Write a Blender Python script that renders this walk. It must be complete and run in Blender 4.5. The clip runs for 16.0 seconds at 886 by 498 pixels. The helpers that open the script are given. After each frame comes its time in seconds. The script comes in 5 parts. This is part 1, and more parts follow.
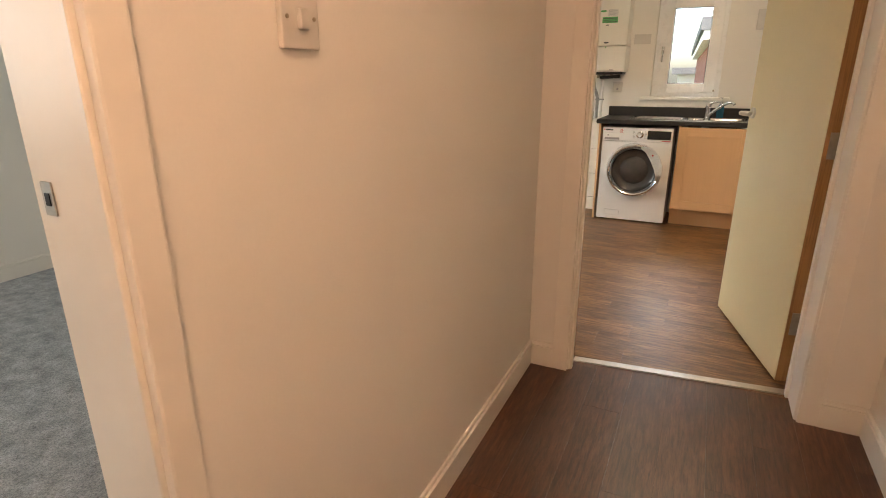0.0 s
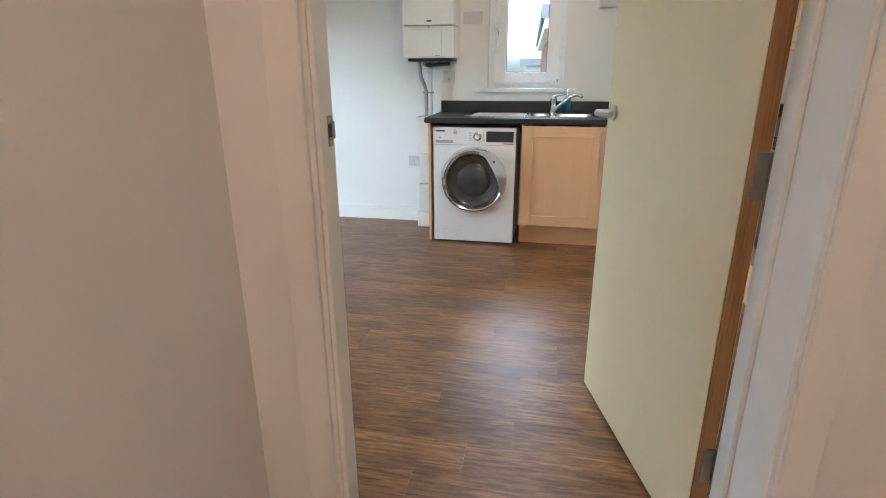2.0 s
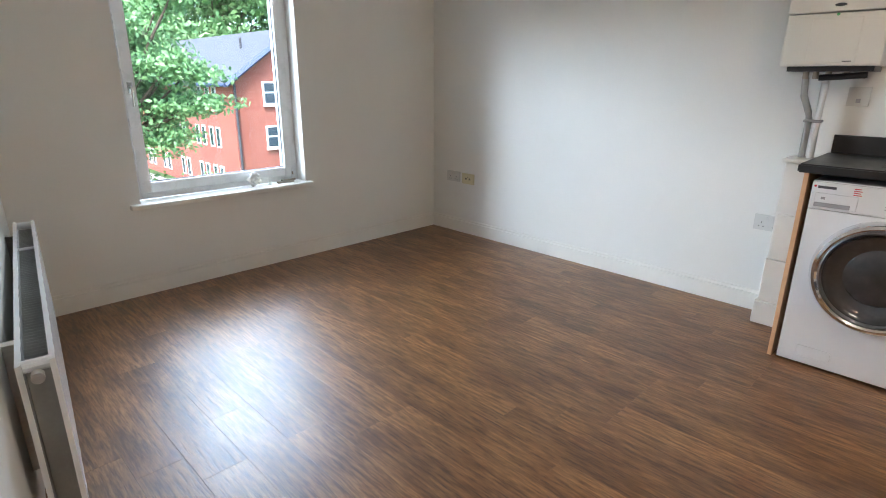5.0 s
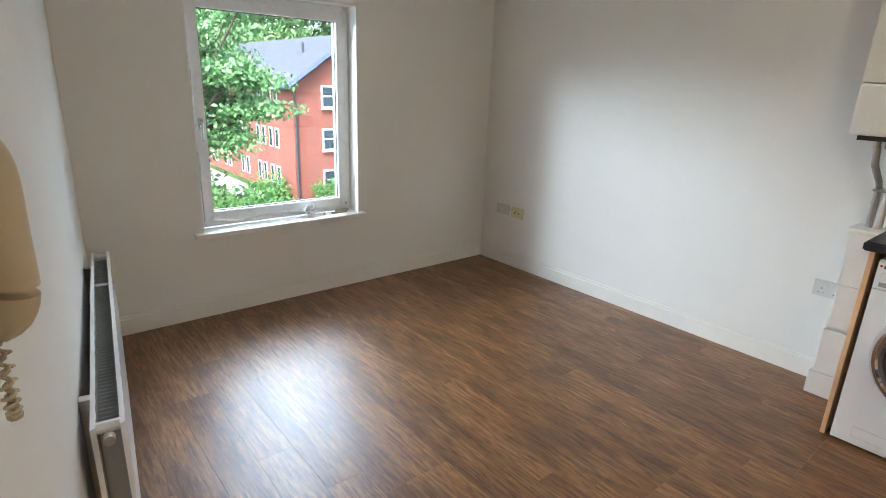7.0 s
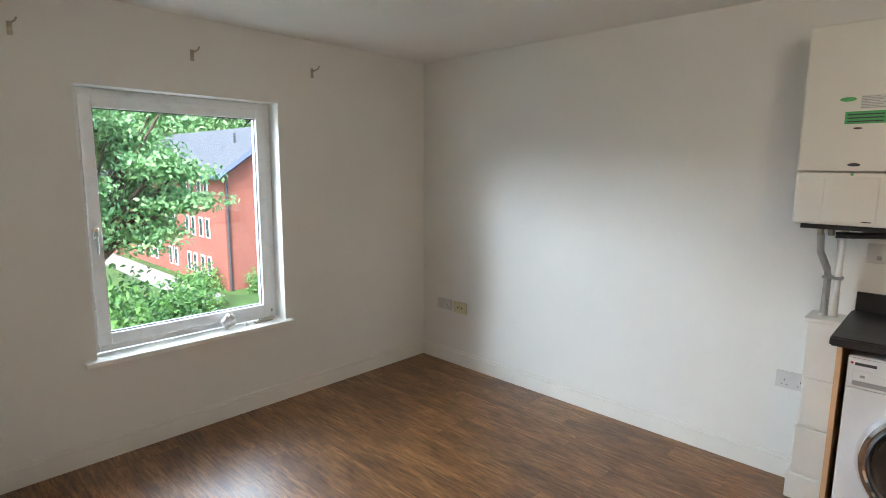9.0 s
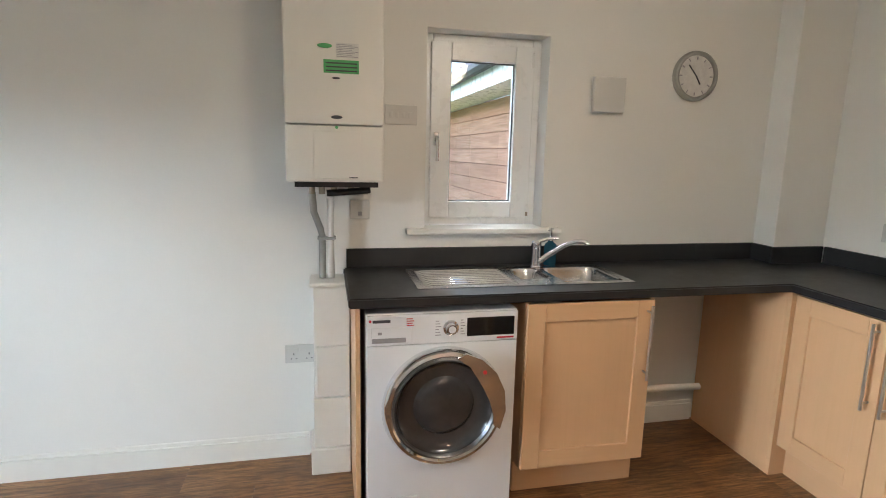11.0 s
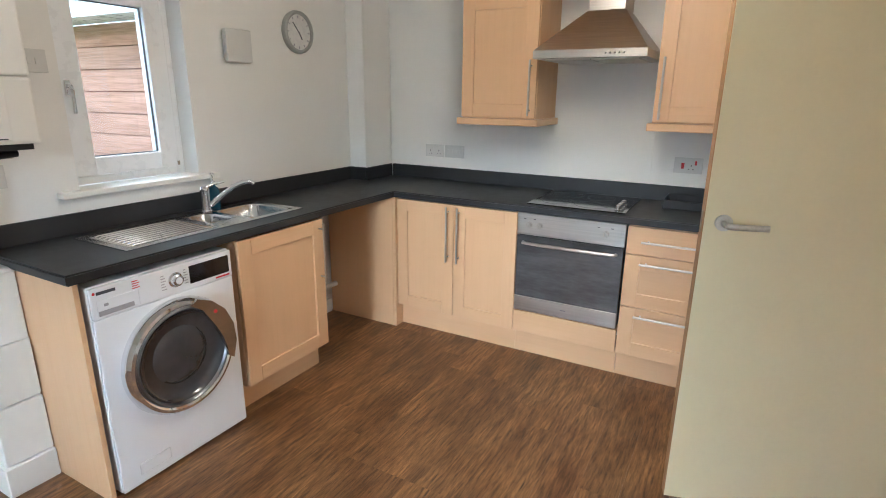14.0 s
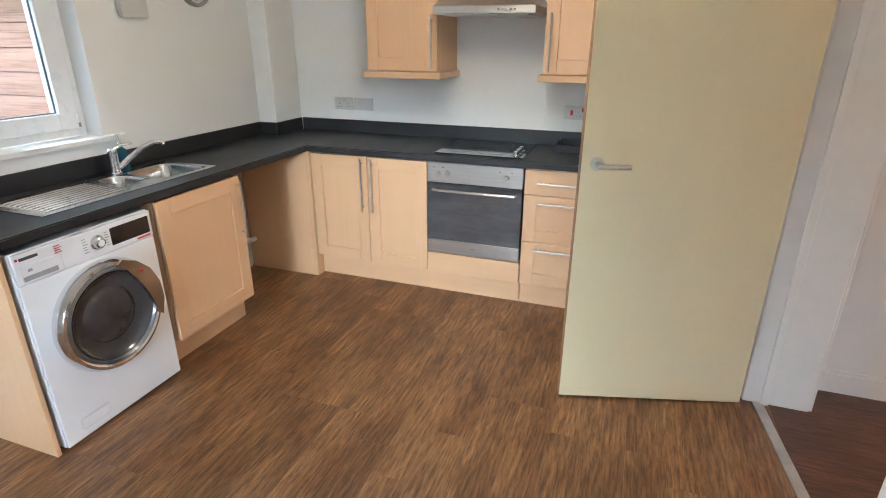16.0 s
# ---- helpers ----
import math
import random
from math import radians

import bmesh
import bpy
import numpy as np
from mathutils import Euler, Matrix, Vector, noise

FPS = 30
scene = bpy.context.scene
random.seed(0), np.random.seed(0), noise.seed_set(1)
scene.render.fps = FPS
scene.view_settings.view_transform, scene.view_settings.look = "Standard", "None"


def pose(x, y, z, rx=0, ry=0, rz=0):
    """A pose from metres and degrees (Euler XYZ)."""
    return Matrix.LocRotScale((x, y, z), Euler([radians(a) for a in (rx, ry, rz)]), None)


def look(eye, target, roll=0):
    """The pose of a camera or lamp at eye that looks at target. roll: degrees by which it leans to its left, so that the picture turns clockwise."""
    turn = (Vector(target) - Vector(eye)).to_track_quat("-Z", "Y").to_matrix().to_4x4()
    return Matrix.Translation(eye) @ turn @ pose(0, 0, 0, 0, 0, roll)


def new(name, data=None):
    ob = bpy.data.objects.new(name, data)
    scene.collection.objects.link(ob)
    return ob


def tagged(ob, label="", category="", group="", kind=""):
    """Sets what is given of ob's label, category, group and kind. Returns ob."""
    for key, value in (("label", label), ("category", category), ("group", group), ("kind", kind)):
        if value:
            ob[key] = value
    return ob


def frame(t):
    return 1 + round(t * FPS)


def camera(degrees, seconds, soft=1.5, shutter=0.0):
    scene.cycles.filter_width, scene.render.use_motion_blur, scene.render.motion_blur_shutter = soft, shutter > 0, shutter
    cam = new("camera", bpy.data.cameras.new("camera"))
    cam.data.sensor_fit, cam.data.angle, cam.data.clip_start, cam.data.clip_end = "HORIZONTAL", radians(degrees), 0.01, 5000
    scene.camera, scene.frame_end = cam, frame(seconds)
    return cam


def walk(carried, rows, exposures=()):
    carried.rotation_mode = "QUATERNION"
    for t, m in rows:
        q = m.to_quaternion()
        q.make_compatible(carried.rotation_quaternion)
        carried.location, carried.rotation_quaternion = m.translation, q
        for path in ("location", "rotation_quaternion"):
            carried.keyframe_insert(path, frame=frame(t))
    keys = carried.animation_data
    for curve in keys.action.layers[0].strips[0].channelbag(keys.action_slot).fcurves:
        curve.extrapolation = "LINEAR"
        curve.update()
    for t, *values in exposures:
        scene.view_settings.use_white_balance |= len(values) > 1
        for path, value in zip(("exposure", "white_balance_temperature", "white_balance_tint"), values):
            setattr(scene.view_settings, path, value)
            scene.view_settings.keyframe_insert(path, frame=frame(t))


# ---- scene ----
cam = camera(79.0, 16.0, soft=1.0)
PATH = [
    (0, (0.835, 0.95, 1.274), (0.01, 2.667, 0.664), -0.2),
    (0.5, (0.853, 1.132, 1.248), (0.156, 2.905, 0.638), -0.4),
    (1, (0.839, 1.481, 1.252), (0.262, 3.293, 0.63), -0.7),
    (1.5, (0.836, 1.858, 1.245), (0.396, 3.704, 0.612), -0.3),
    (2, (0.846, 2.21, 1.237), (0.467, 4.068, 0.601), -0.3),
    (2.5, (0.832, 2.569, 1.243), (0.471, 4.424, 0.59), -0.4),
    (3, (0.803, 2.82, 1.251), (0.439, 4.673, 0.593), -1.2),
    (3.5, (0.78, 3.058, 1.269), (0.053, 4.807, 0.625), -2.4),
    (4, (0.666, 3.204, 1.2), (-0.318, 4.838, 0.596), -0.4),
    (4.5, (0.543, 3.319, 1.195), (-0.589, 4.852, 0.588), -0.5),
    (5, (0.495, 3.29, 1.239), (-0.853, 4.641, 0.64), 0.4),
    (5.2, (0.475, 3.292, 1.23), (-0.859, 4.661, 0.639), 1.6),
    (7.3, (0.469, 3.303, 1.504), (-1.042, 4.491, 0.95), 1.2),
    (7.5, (0.472, 3.306, 1.519), (-1.076, 4.487, 1.062), 1.1),
    (8, (0.453, 3.325, 1.561), (-1.114, 4.52, 1.22), 1.0),
    (8.2, (0.433, 3.34, 1.571), (-1.131, 4.543, 1.243), 1.1),
    (10.3, (-0.023, 3.868, 1.485), (-0.51, 5.772, 1.112), -0.5),
    (10.5, (0.02, 3.905, 1.495), (-0.286, 5.842, 1.108), 0),
    (11, (-0.136, 4.105, 1.435), (0.289, 6.028, 1.085), 1.3),
    (11.5, (-0.133, 4.093, 1.375), (0.701, 5.883, 1.062), 0.6),
    (12, (-0.19, 4.04, 1.371), (0.947, 5.656, 1.06), 0.5),
    (12.5, (-0.342, 4.011, 1.418), (1.024, 5.437, 1.101), 0.6),
    (13, (-0.568, 4.101, 1.425), (0.985, 5.289, 1.004), 0.9),
    (13.5, (-0.777, 4.148, 1.447), (0.88, 5.165, 0.98), 0.7),
    (14, (-0.914, 4.134, 1.49), (0.771, 5.059, 0.939), 0.6),
    (14.5, (-1.02, 4.074, 1.507), (0.638, 4.962, 0.826), 0.5),
    (15, (-1.074, 4.022, 1.514), (0.588, 4.867, 0.791), 0.3),
    (15.5, (-1.083, 4.012, 1.525), (0.63, 4.747, 0.801), 0.2),
    (16, (-1.116, 4.033, 1.545), (0.642, 4.651, 0.819), 0.2),
]
walk(cam, [(t, look(eye, target, roll)) for t, eye, target, roll in PATH],
     [(0.0, 0.82, 7400, 10), (0.5, 0.85, 6600, 8), (1.5, 1.02, 5500, 4), (3.0, 1.0, 5250, 1), (3.5, 1.0, 5350, 3), (4.0, 0.8, 5450, 6), (5.0, 0.82, 5650, 7),
      (8.0, 0.74, 5850, 6), (10.5, 0.66, 5950, 6), (11.5, 0.92, 6000, 8), (12.5, 1.05, 5900, 9), (13.5, 1.02, 5500, 6), (16.0, 1.18, 5450, 5)])

# ---- world, sun and large lights ----
world = bpy.data.worlds.new("overcast_sky")
scene.world = world
world.use_nodes = True
wn, wl = world.node_tree.nodes, world.node_tree.links
sky = wn.new("ShaderNodeTexSky")
sky.sky_type = "NISHITA"
sky.sun_disc = False
sky.sun_elevation = radians(48)
sky.sun_rotation = radians(141)
sky.dust_density = 3.0
wn["Background"].inputs["Strength"].default_value = 0.42
wl.new(sky.outputs["Color"], wn["Background"].inputs["Color"])


def lamp(name, kind, m, energy, color, size=0.1, size_y=0.0):
    data = bpy.data.lights.new(name, kind)
    data.energy, data.color = energy, color
    if kind == "AREA":
        data.shape, data.size, data.size_y = "RECTANGLE", size, size_y
    elif kind == "SUN":
        data.angle = size
    else:
        data.shadow_soft_size = size
    ob = new(name, data)
    ob.matrix_basis = m
    return ob


lamp("sun", "SUN", look((20, -25, 40), (0, 0, 0)), 4.5, (1.0, 0.96, 0.9), radians(12))
# added area lamps, out of view outside, standing in for sky through both windows
lamp("sky_west", "AREA", look((-6.9, 0.6, 3.0), (-2.9, 4.7, 1.2)), 690, (0.88, 0.95, 1.0), 3.8, 1.6)
# unseen lamp above the window's view, aimed for the floor's glare
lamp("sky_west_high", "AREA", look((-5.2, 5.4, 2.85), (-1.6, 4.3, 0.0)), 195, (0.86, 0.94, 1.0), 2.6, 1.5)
# unseen far lamp, added to brighten the east units and splash panels
lamp("sky_west_low", "AREA", look((-26.0, 2.0, 5.4), (2.4, 5.3, 1.0)), 3000, (0.94, 0.97, 1.0), 9.0, 2.2)
lamp("sky_north", "AREA", look((0.25, 7.9, 2.75), (0.7, 6.0, 0.9)), 62, (0.9, 0.96, 1.0), 1.3, 0.9)
# added area lamp inside the windowless bedroom, giving it cool daylight
lamp("sky_bedroom", "AREA", look((-2.6, -0.2, 1.6), (-1.6, 2.2, 0.4)), 15, (0.85, 0.94, 1.0), 1.2, 1.2)
# warm bulbs: hall and kitchen ceilings
lamp("hall_bulb", "POINT", pose(0.85, 0.75, 2.2), 20, (1.0, 0.60, 0.40), 0.06)
lamp("kitchen_bulb", "POINT", pose(0.85, 4.75, 2.16), 15, (1.0, 0.82, 0.62), 0.18)

# ---- materials ----
MATS = {}


def nodes_of(name):
    m = bpy.data.materials.new(name)
    m.use_nodes = True
    MATS[name] = m
    return m, m.node_tree.nodes, m.node_tree.links, m.node_tree.nodes["Principled BSDF"]


def coords(n, l, scale, random_shift=False):
    tc = n.new("ShaderNodeTexCoord")
    mp = n.new("ShaderNodeMapping")
    mp.inputs["Scale"].default_value = scale
    l.new(tc.outputs["Object"], mp.inputs["Vector"])
    if random_shift:
        info = n.new("ShaderNodeObjectInfo")
        mul = n.new("ShaderNodeMath")
        mul.operation = "MULTIPLY"
        mul.inputs[1].default_value = 37.0
        l.new(info.outputs["Random"], mul.inputs[0])
        comb = n.new("ShaderNodeCombineXYZ")
        for k in ("X", "Y", "Z"):
            l.new(mul.outputs[0], comb.inputs[k])
        l.new(comb.outputs[0], mp.inputs["Location"])
    return mp.outputs["Vector"]


def ramp(n, l, src, a, b, lo=0.3, hi=0.7):
    r = n.new("ShaderNodeValToRGB")
    r.color_ramp.elements[0].position, r.color_ramp.elements[1].position = lo, hi
    r.color_ramp.elements[0].color, r.color_ramp.elements[1].color = (*a, 1), (*b, 1)
    l.new(src, r.inputs[0])
    return r.outputs["Color"]


def noise_node(n, l, vec, scale, detail=4.0, rough=0.55):
    t = n.new("ShaderNodeTexNoise")
    t.inputs["Scale"].default_value, t.inputs["Detail"].default_value = scale, detail
    t.inputs["Roughness"].default_value = rough
    l.new(vec, t.inputs["Vector"])
    return t.outputs["Fac"]


def mix_rgb(n, l, a, b, fac, mode="MULTIPLY"):
    x = n.new("ShaderNodeMix")
    x.data_type, x.blend_type = "RGBA", mode
    if isinstance(fac, float):
        x.inputs[0].default_value = fac
    else:
        l.new(fac, x.inputs[0])
    l.new(a, x.inputs[6]), l.new(b, x.inputs[7])
    return x.outputs[2]


def bump_to(n, l, bsdf, src, strength, distance=0.002):
    b = n.new("ShaderNodeBump")
    b.inputs["Strength"].default_value, b.inputs["Distance"].default_value = strength, distance
    l.new(src, b.inputs["Height"])
    l.new(b.outputs["Normal"], bsdf.inputs["Normal"])


def plain(name, color, rough, metal=0.0, vary=0.06, scale=3.0, fine=90.0, bump=0.06, coat=0.0, stretch=(1, 1, 1)):
    """A surface of one paint or metal, with faint stains at one scale and grain at another."""
    m, n, l, b = nodes_of(name)
    v = coords(n, l, stretch)
    lo = tuple(max(0.0, c * (1 - vary)) for c in color)
    hi = tuple(min(1.0, c * (1 + vary)) for c in color)
    big = ramp(n, l, noise_node(n, l, v, scale), lo, hi)
    small = noise_node(n, l, v, fine, 3.0)
    grain = ramp(n, l, small, (1 - vary * 0.6,) * 3, (1.0, 1.0, 1.0))
    l.new(mix_rgb(n, l, big, grain, 1.0), b.inputs["Base Color"])
    b.inputs["Metallic"].default_value = metal
    rr = n.new("ShaderNodeMapRange")
    rr.inputs["To Min"].default_value, rr.inputs["To Max"].default_value = max(0.02, rough * 0.85), min(1.0, rough * 1.15)
    l.new(noise_node(n, l, v, scale * 4), rr.inputs["Value"])
    l.new(rr.outputs[0], b.inputs["Roughness"])
    if coat:
        b.inputs["Coat Weight"].default_value, b.inputs["Coat Roughness"].default_value = coat, 0.1
    if bump:
        bump_to(n, l, b, small, bump)
    return m


def wood(name, dark, light, rough, along="X", pores=True, random_shift=False, bump=0.12, coat=0.0, freq=1.0, spread=(0.25, 0.75)):
    """Timber with grain along one axis: broad figure, fine streaks and darker pores."""
    m, n, l, b = nodes_of(name)
    k = {"X": (0.9, 14, 14), "Y": (14, 0.9, 14), "Z": (14, 14, 0.9)}[along]
    v = coords(n, l, tuple(c * freq for c in k), random_shift)
    broad = ramp(n, l, noise_node(n, l, v, 1.0, 6.0, 0.6), dark, light, *spread)
    kf = {"X": (3, 90, 90), "Y": (90, 3, 90), "Z": (90, 90, 3)}[along]
    vf = coords(n, l, tuple(c * freq for c in kf), random_shift)
    fine = noise_node(n, l, vf, 1.0, 4.0, 0.7)
    streak = ramp(n, l, fine, (0.62, 0.58, 0.52) if pores else (0.975, 0.97, 0.96), (1.0, 1.0, 1.0), 0.32, 0.55)
    col = mix_rgb(n, l, broad, streak, 1.0)
    if random_shift:
        info = n.new("ShaderNodeObjectInfo")
        tone = ramp(n, l, info.outputs["Random"], (0.82, 0.8, 0.78), (1.0, 1.0, 1.0), 0.0, 1.0)
        col = mix_rgb(n, l, col, tone, 1.0)
    l.new(col, b.inputs["Base Color"])
    rr = n.new("ShaderNodeMapRange")
    rr.inputs["To Min"].default_value, rr.inputs["To Max"].default_value = rough * 1.25, rough * 0.8
    l.new(fine, rr.inputs["Value"])
    l.new(rr.outputs[0], b.inputs["Roughness"])
    if coat:
        b.inputs["Coat Weight"].default_value, b.inputs["Coat Roughness"].default_value = coat, 0.25
    bump_to(n, l, b, fine, bump, 0.0015)
    return m


def plank_floor(name, dark, mid, pale, along):
    """Vinyl plank with a rustic oak print: mottled patches, short dark grain streaks and pale scuffs."""
    m, n, l, b = nodes_of(name)
    k = (3.2, 9, 9) if along == "X" else (9, 3.2, 9)
    v = coords(n, l, k, True)
    warp = n.new("ShaderNodeTexNoise")
    warp.inputs["Scale"].default_value, warp.inputs["Detail"].default_value = 1.3, 2.0
    l.new(v, warp.inputs["Vector"])
    mixv = n.new("ShaderNodeMix")
    mixv.data_type = "VECTOR"
    mixv.inputs[0].default_value = 0.35
    l.new(v, mixv.inputs[4]), l.new(warp.outputs["Color"], mixv.inputs[5])
    fig = noise_node(n, l, mixv.outputs[1], 1.1, 5.0, 0.6)
    base = ramp(n, l, fig, mid, pale, 0.38, 0.68)
    kf = (8, 78, 78) if along == "X" else (78, 8, 78)
    vf = coords(n, l, kf, True)
    fine = noise_node(n, l, vf, 1.0, 5.0, 0.72)
    kd = (8, 92, 92) if along == "X" else (92, 8, 92)
    dash = noise_node(n, l, coords(n, l, kd, True), 1.0, 4.0, 0.65)
    streak = ramp(n, l, fine, (0.40, 0.35, 0.30), (1.30, 1.27, 1.22), 0.36, 0.66)
    col = mix_rgb(n, l, base, streak, 1.0)
    gaps = n.new("ShaderNodeMapRange")
    gaps.inputs["From Min"].default_value, gaps.inputs["From Max"].default_value = 0.55, 0.75
    l.new(dash, gaps.inputs["Value"])
    deep = n.new("ShaderNodeRGB")
    deep.outputs[0].default_value = (*dark, 1)
    col = mix_rgb(n, l, col, deep.outputs[0], gaps.outputs[0], "MIX")
    scuff = ramp(n, l, noise_node(n, l, coords(n, l, (0.45, 1, 1) if along == "X" else (1, 0.45, 1), True), 9.0, 6.0, 0.75), (0.78, 0.76, 0.74), (1.16, 1.15, 1.13), 0.34, 0.68)
    col = mix_rgb(n, l, col, scuff, 1.0)
    info = n.new("ShaderNodeObjectInfo")
    tone = ramp(n, l, info.outputs["Random"], (0.90, 0.89, 0.88), (1.06, 1.05, 1.04), 0.0, 1.0)
    l.new(mix_rgb(n, l, col, tone, 1.0), b.inputs["Base Color"])
    rr = n.new("ShaderNodeMapRange")
    rr.inputs["To Min"].default_value, rr.inputs["To Max"].default_value = 0.28, 0.46
    l.new(noise_node(n, l, coords(n, l, (1, 1, 1)), 5.0, 6.0, 0.7), rr.inputs["Value"])
    l.new(rr.outputs[0], b.inputs["Roughness"])
    b.inputs["Specular IOR Level"].default_value = 0.6
    hgt = n.new("ShaderNodeMath")
    hgt.operation = "SUBTRACT"
    l.new(fine, hgt.inputs[0]), l.new(gaps.outputs[0], hgt.inputs[1])
    bump_to(n, l, b, hgt.outputs[0], 0.32, 0.0018)
    return m


def glass(name, tint=(1, 1, 1), rough=0.0):
    m, n, l, b = nodes_of(name)
    b.inputs["Base Color"].default_value = (*tint, 1)
    b.inputs["Transmission Weight"].default_value = 1.0
    b.inputs["Roughness"].default_value = rough
    b.inputs["IOR"].default_value = 1.45
    return m


def bricks(name, c1, c2, mortar, row, width):
    m, n, l, b = nodes_of(name)
    tc = n.new("ShaderNodeTexCoord")
    sep, comb, add = n.new("ShaderNodeSeparateXYZ"), n.new("ShaderNodeCombineXYZ"), n.new("ShaderNodeMath")
    l.new(tc.outputs["Object"], sep.inputs[0])
    l.new(sep.outputs["X"], add.inputs[0]), l.new(sep.outputs["Y"], add.inputs[1])
    l.new(add.outputs[0], comb.inputs["X"]), l.new(sep.outputs["Z"], comb.inputs["Y"])
    t = n.new("ShaderNodeTexBrick")
    t.inputs["Scale"].default_value = 1.0
    t.inputs["Color1"].default_value, t.inputs["Color2"].default_value, t.inputs["Mortar"].default_value = (*c1, 1), (*c2, 1), (*mortar, 1)
    t.inputs["Row Height"].default_value, t.inputs["Brick Width"].default_value, t.inputs["Mortar Size"].default_value = row, width, 0.008
    l.new(comb.outputs[0], t.inputs["Vector"])
    stain = ramp(n, l, noise_node(n, l, coords(n, l, (1, 1, 1)), 0.5), (0.8, 0.8, 0.8), (1, 1, 1))
    l.new(mix_rgb(n, l, t.outputs["Color"], stain, 1.0), b.inputs["Base Color"])
    b.inputs["Roughness"].default_value = 0.9
    return m


def carpet(name, a, c):
    m, n, l, b = nodes_of(name)
    v = coords(n, l, (1, 1, 1))
    f = noise_node(n, l, v, 160.0, 5.0, 0.75)
    col = ramp(n, l, f, a, c, 0.35, 0.65)
    patch = ramp(n, l, noise_node(n, l, v, 14.0, 4.0), (0.55, 0.55, 0.56), (1, 1, 1))
    l.new(mix_rgb(n, l, col, patch, 1.0), b.inputs["Base Color"])
    b.inputs["Roughness"].default_value = 1.0
    bump_to(n, l, b, f, 0.8, 0.01)
    return m


def leafy(name, a, c):
    m, n, l, b = nodes_of(name)
    geo = n.new("ShaderNodeNewGeometry")
    l.new(ramp(n, l, geo.outputs["Random Per Island"], a, c, 0.0, 1.0), b.inputs["Base Color"])
    b.inputs["Roughness"].default_value = 0.6
    b.inputs["Subsurface Weight"].default_value = 0.0
    return m


WALL = plain("wall_paint", (0.80, 0.785, 0.745), 0.75, vary=0.025, scale=1.2, fine=140, bump=0.05)
CEIL = plain("ceiling_paint", (0.82, 0.80, 0.76), 0.9, vary=0.03, scale=1.5, fine=60, bump=0.15)
GLOSS = plain("white_gloss_paint", (0.82, 0.80, 0.75), 0.32, vary=0.03, scale=4, fine=30, bump=0.04)
UPVC = plain("white_upvc", (0.84, 0.85, 0.85), 0.28, vary=0.02, scale=4, fine=40, bump=0.02)
PLASTIC = plain("white_plastic", (0.78, 0.77, 0.74), 0.35, vary=0.03, scale=6, fine=50, bump=0.02)
AGED = plain("aged_cream_plastic", (0.50, 0.41, 0.27), 0.4, vary=0.06, scale=6, fine=50, bump=0.03)
YELLOWED = plain("yellowed_plastic", (0.66, 0.60, 0.38), 0.4, vary=0.05, scale=6, fine=50, bump=0.02)
ENAMEL = plain("white_enamel", (0.82, 0.83, 0.85), 0.22, vary=0.02, scale=3, fine=120, bump=0.02, coat=0.3)
BOILER = plain("boiler_enamel", (0.80, 0.78, 0.72), 0.35, vary=0.02, scale=3, fine=120, bump=0.02)
STEEL = plain("brushed_steel", (0.60, 0.57, 0.53), 0.3, 1.0, vary=0.08, scale=2, fine=12, bump=0.05, stretch=(60, 1, 60))
STEEL_V = plain("brushed_steel_upright", (0.58, 0.54, 0.49), 0.32, 1.0, vary=0.10, scale=2, fine=12, bump=0.05, stretch=(60, 2, 60))
SINKM = plain("sink_steel", (0.66, 0.67, 0.68), 0.22, 1.0, vary=0.06, scale=6, fine=90, bump=0.04)
CHROME = plain("chrome", (0.80, 0.81, 0.83), 0.08, 1.0, vary=0.03, scale=8, fine=60, bump=0.0)
BRASSY = plain("worn_nickel", (0.42, 0.37, 0.30), 0.35, 1.0, vary=0.15, scale=14, fine=90, bump=0.08)
COPPER = plain("grey_pipe", (0.40, 0.40, 0.38), 0.45, 0.6, vary=0.1, scale=10, fine=90, bump=0.05)
BLACK = plain("black_plastic", (0.016, 0.016, 0.018), 0.35, vary=0.2, scale=6, fine=60, bump=0.03)
DARKGLASS = plain("black_ceramic_glass", (0.010, 0.010, 0.012), 0.06, vary=0.1, scale=6, fine=60, bump=0.0, coat=0.5)
DRUM = plain("drum_steel", (0.24, 0.25, 0.27), 0.3, 1.0, vary=0.2, scale=10, fine=90, bump=0.05)
SOCKETP = plain("socket_plastic", (0.62, 0.61, 0.58), 0.3, vary=0.03, scale=6, fine=50, bump=0.02)
LAMINATE = plain("charcoal_laminate", (0.022, 0.023, 0.025), 0.42, vary=0.25, scale=5, fine=260, bump=0.1)
RUBBER = plain("grey_gasket", (0.10, 0.10, 0.11), 0.6, vary=0.1, scale=6, fine=60)
RED = plain("red_mark", (0.55, 0.02, 0.03), 0.4, vary=0.05)
INK = plain("dark_print", (0.06, 0.06, 0.07), 0.6, vary=0.1)
GREYINK = plain("grey_print", (0.35, 0.34, 0.36), 0.6, vary=0.1)
GREEN = plain("green_sticker", (0.10, 0.42, 0.14), 0.5, vary=0.12, scale=30)
PAPER = plain("sticker_paper", (0.70, 0.69, 0.66), 0.6, vary=0.08, scale=40)
BLUE_SOAP = plain("blue_soap", (0.03, 0.13, 0.20), 0.15, vary=0.1)
BEECH = wood("beech_veneer", (0.665, 0.415, 0.225), (0.72, 0.46, 0.26), 0.42, "Z", pores=False, bump=0.012, freq=0.6, spread=(0.0, 1.0))
BEECH_H = wood("beech_veneer_across", (0.665, 0.415, 0.225), (0.72, 0.46, 0.26), 0.42, "Y", pores=False, bump=0.03, freq=0.8, spread=(0.1, 0.9))
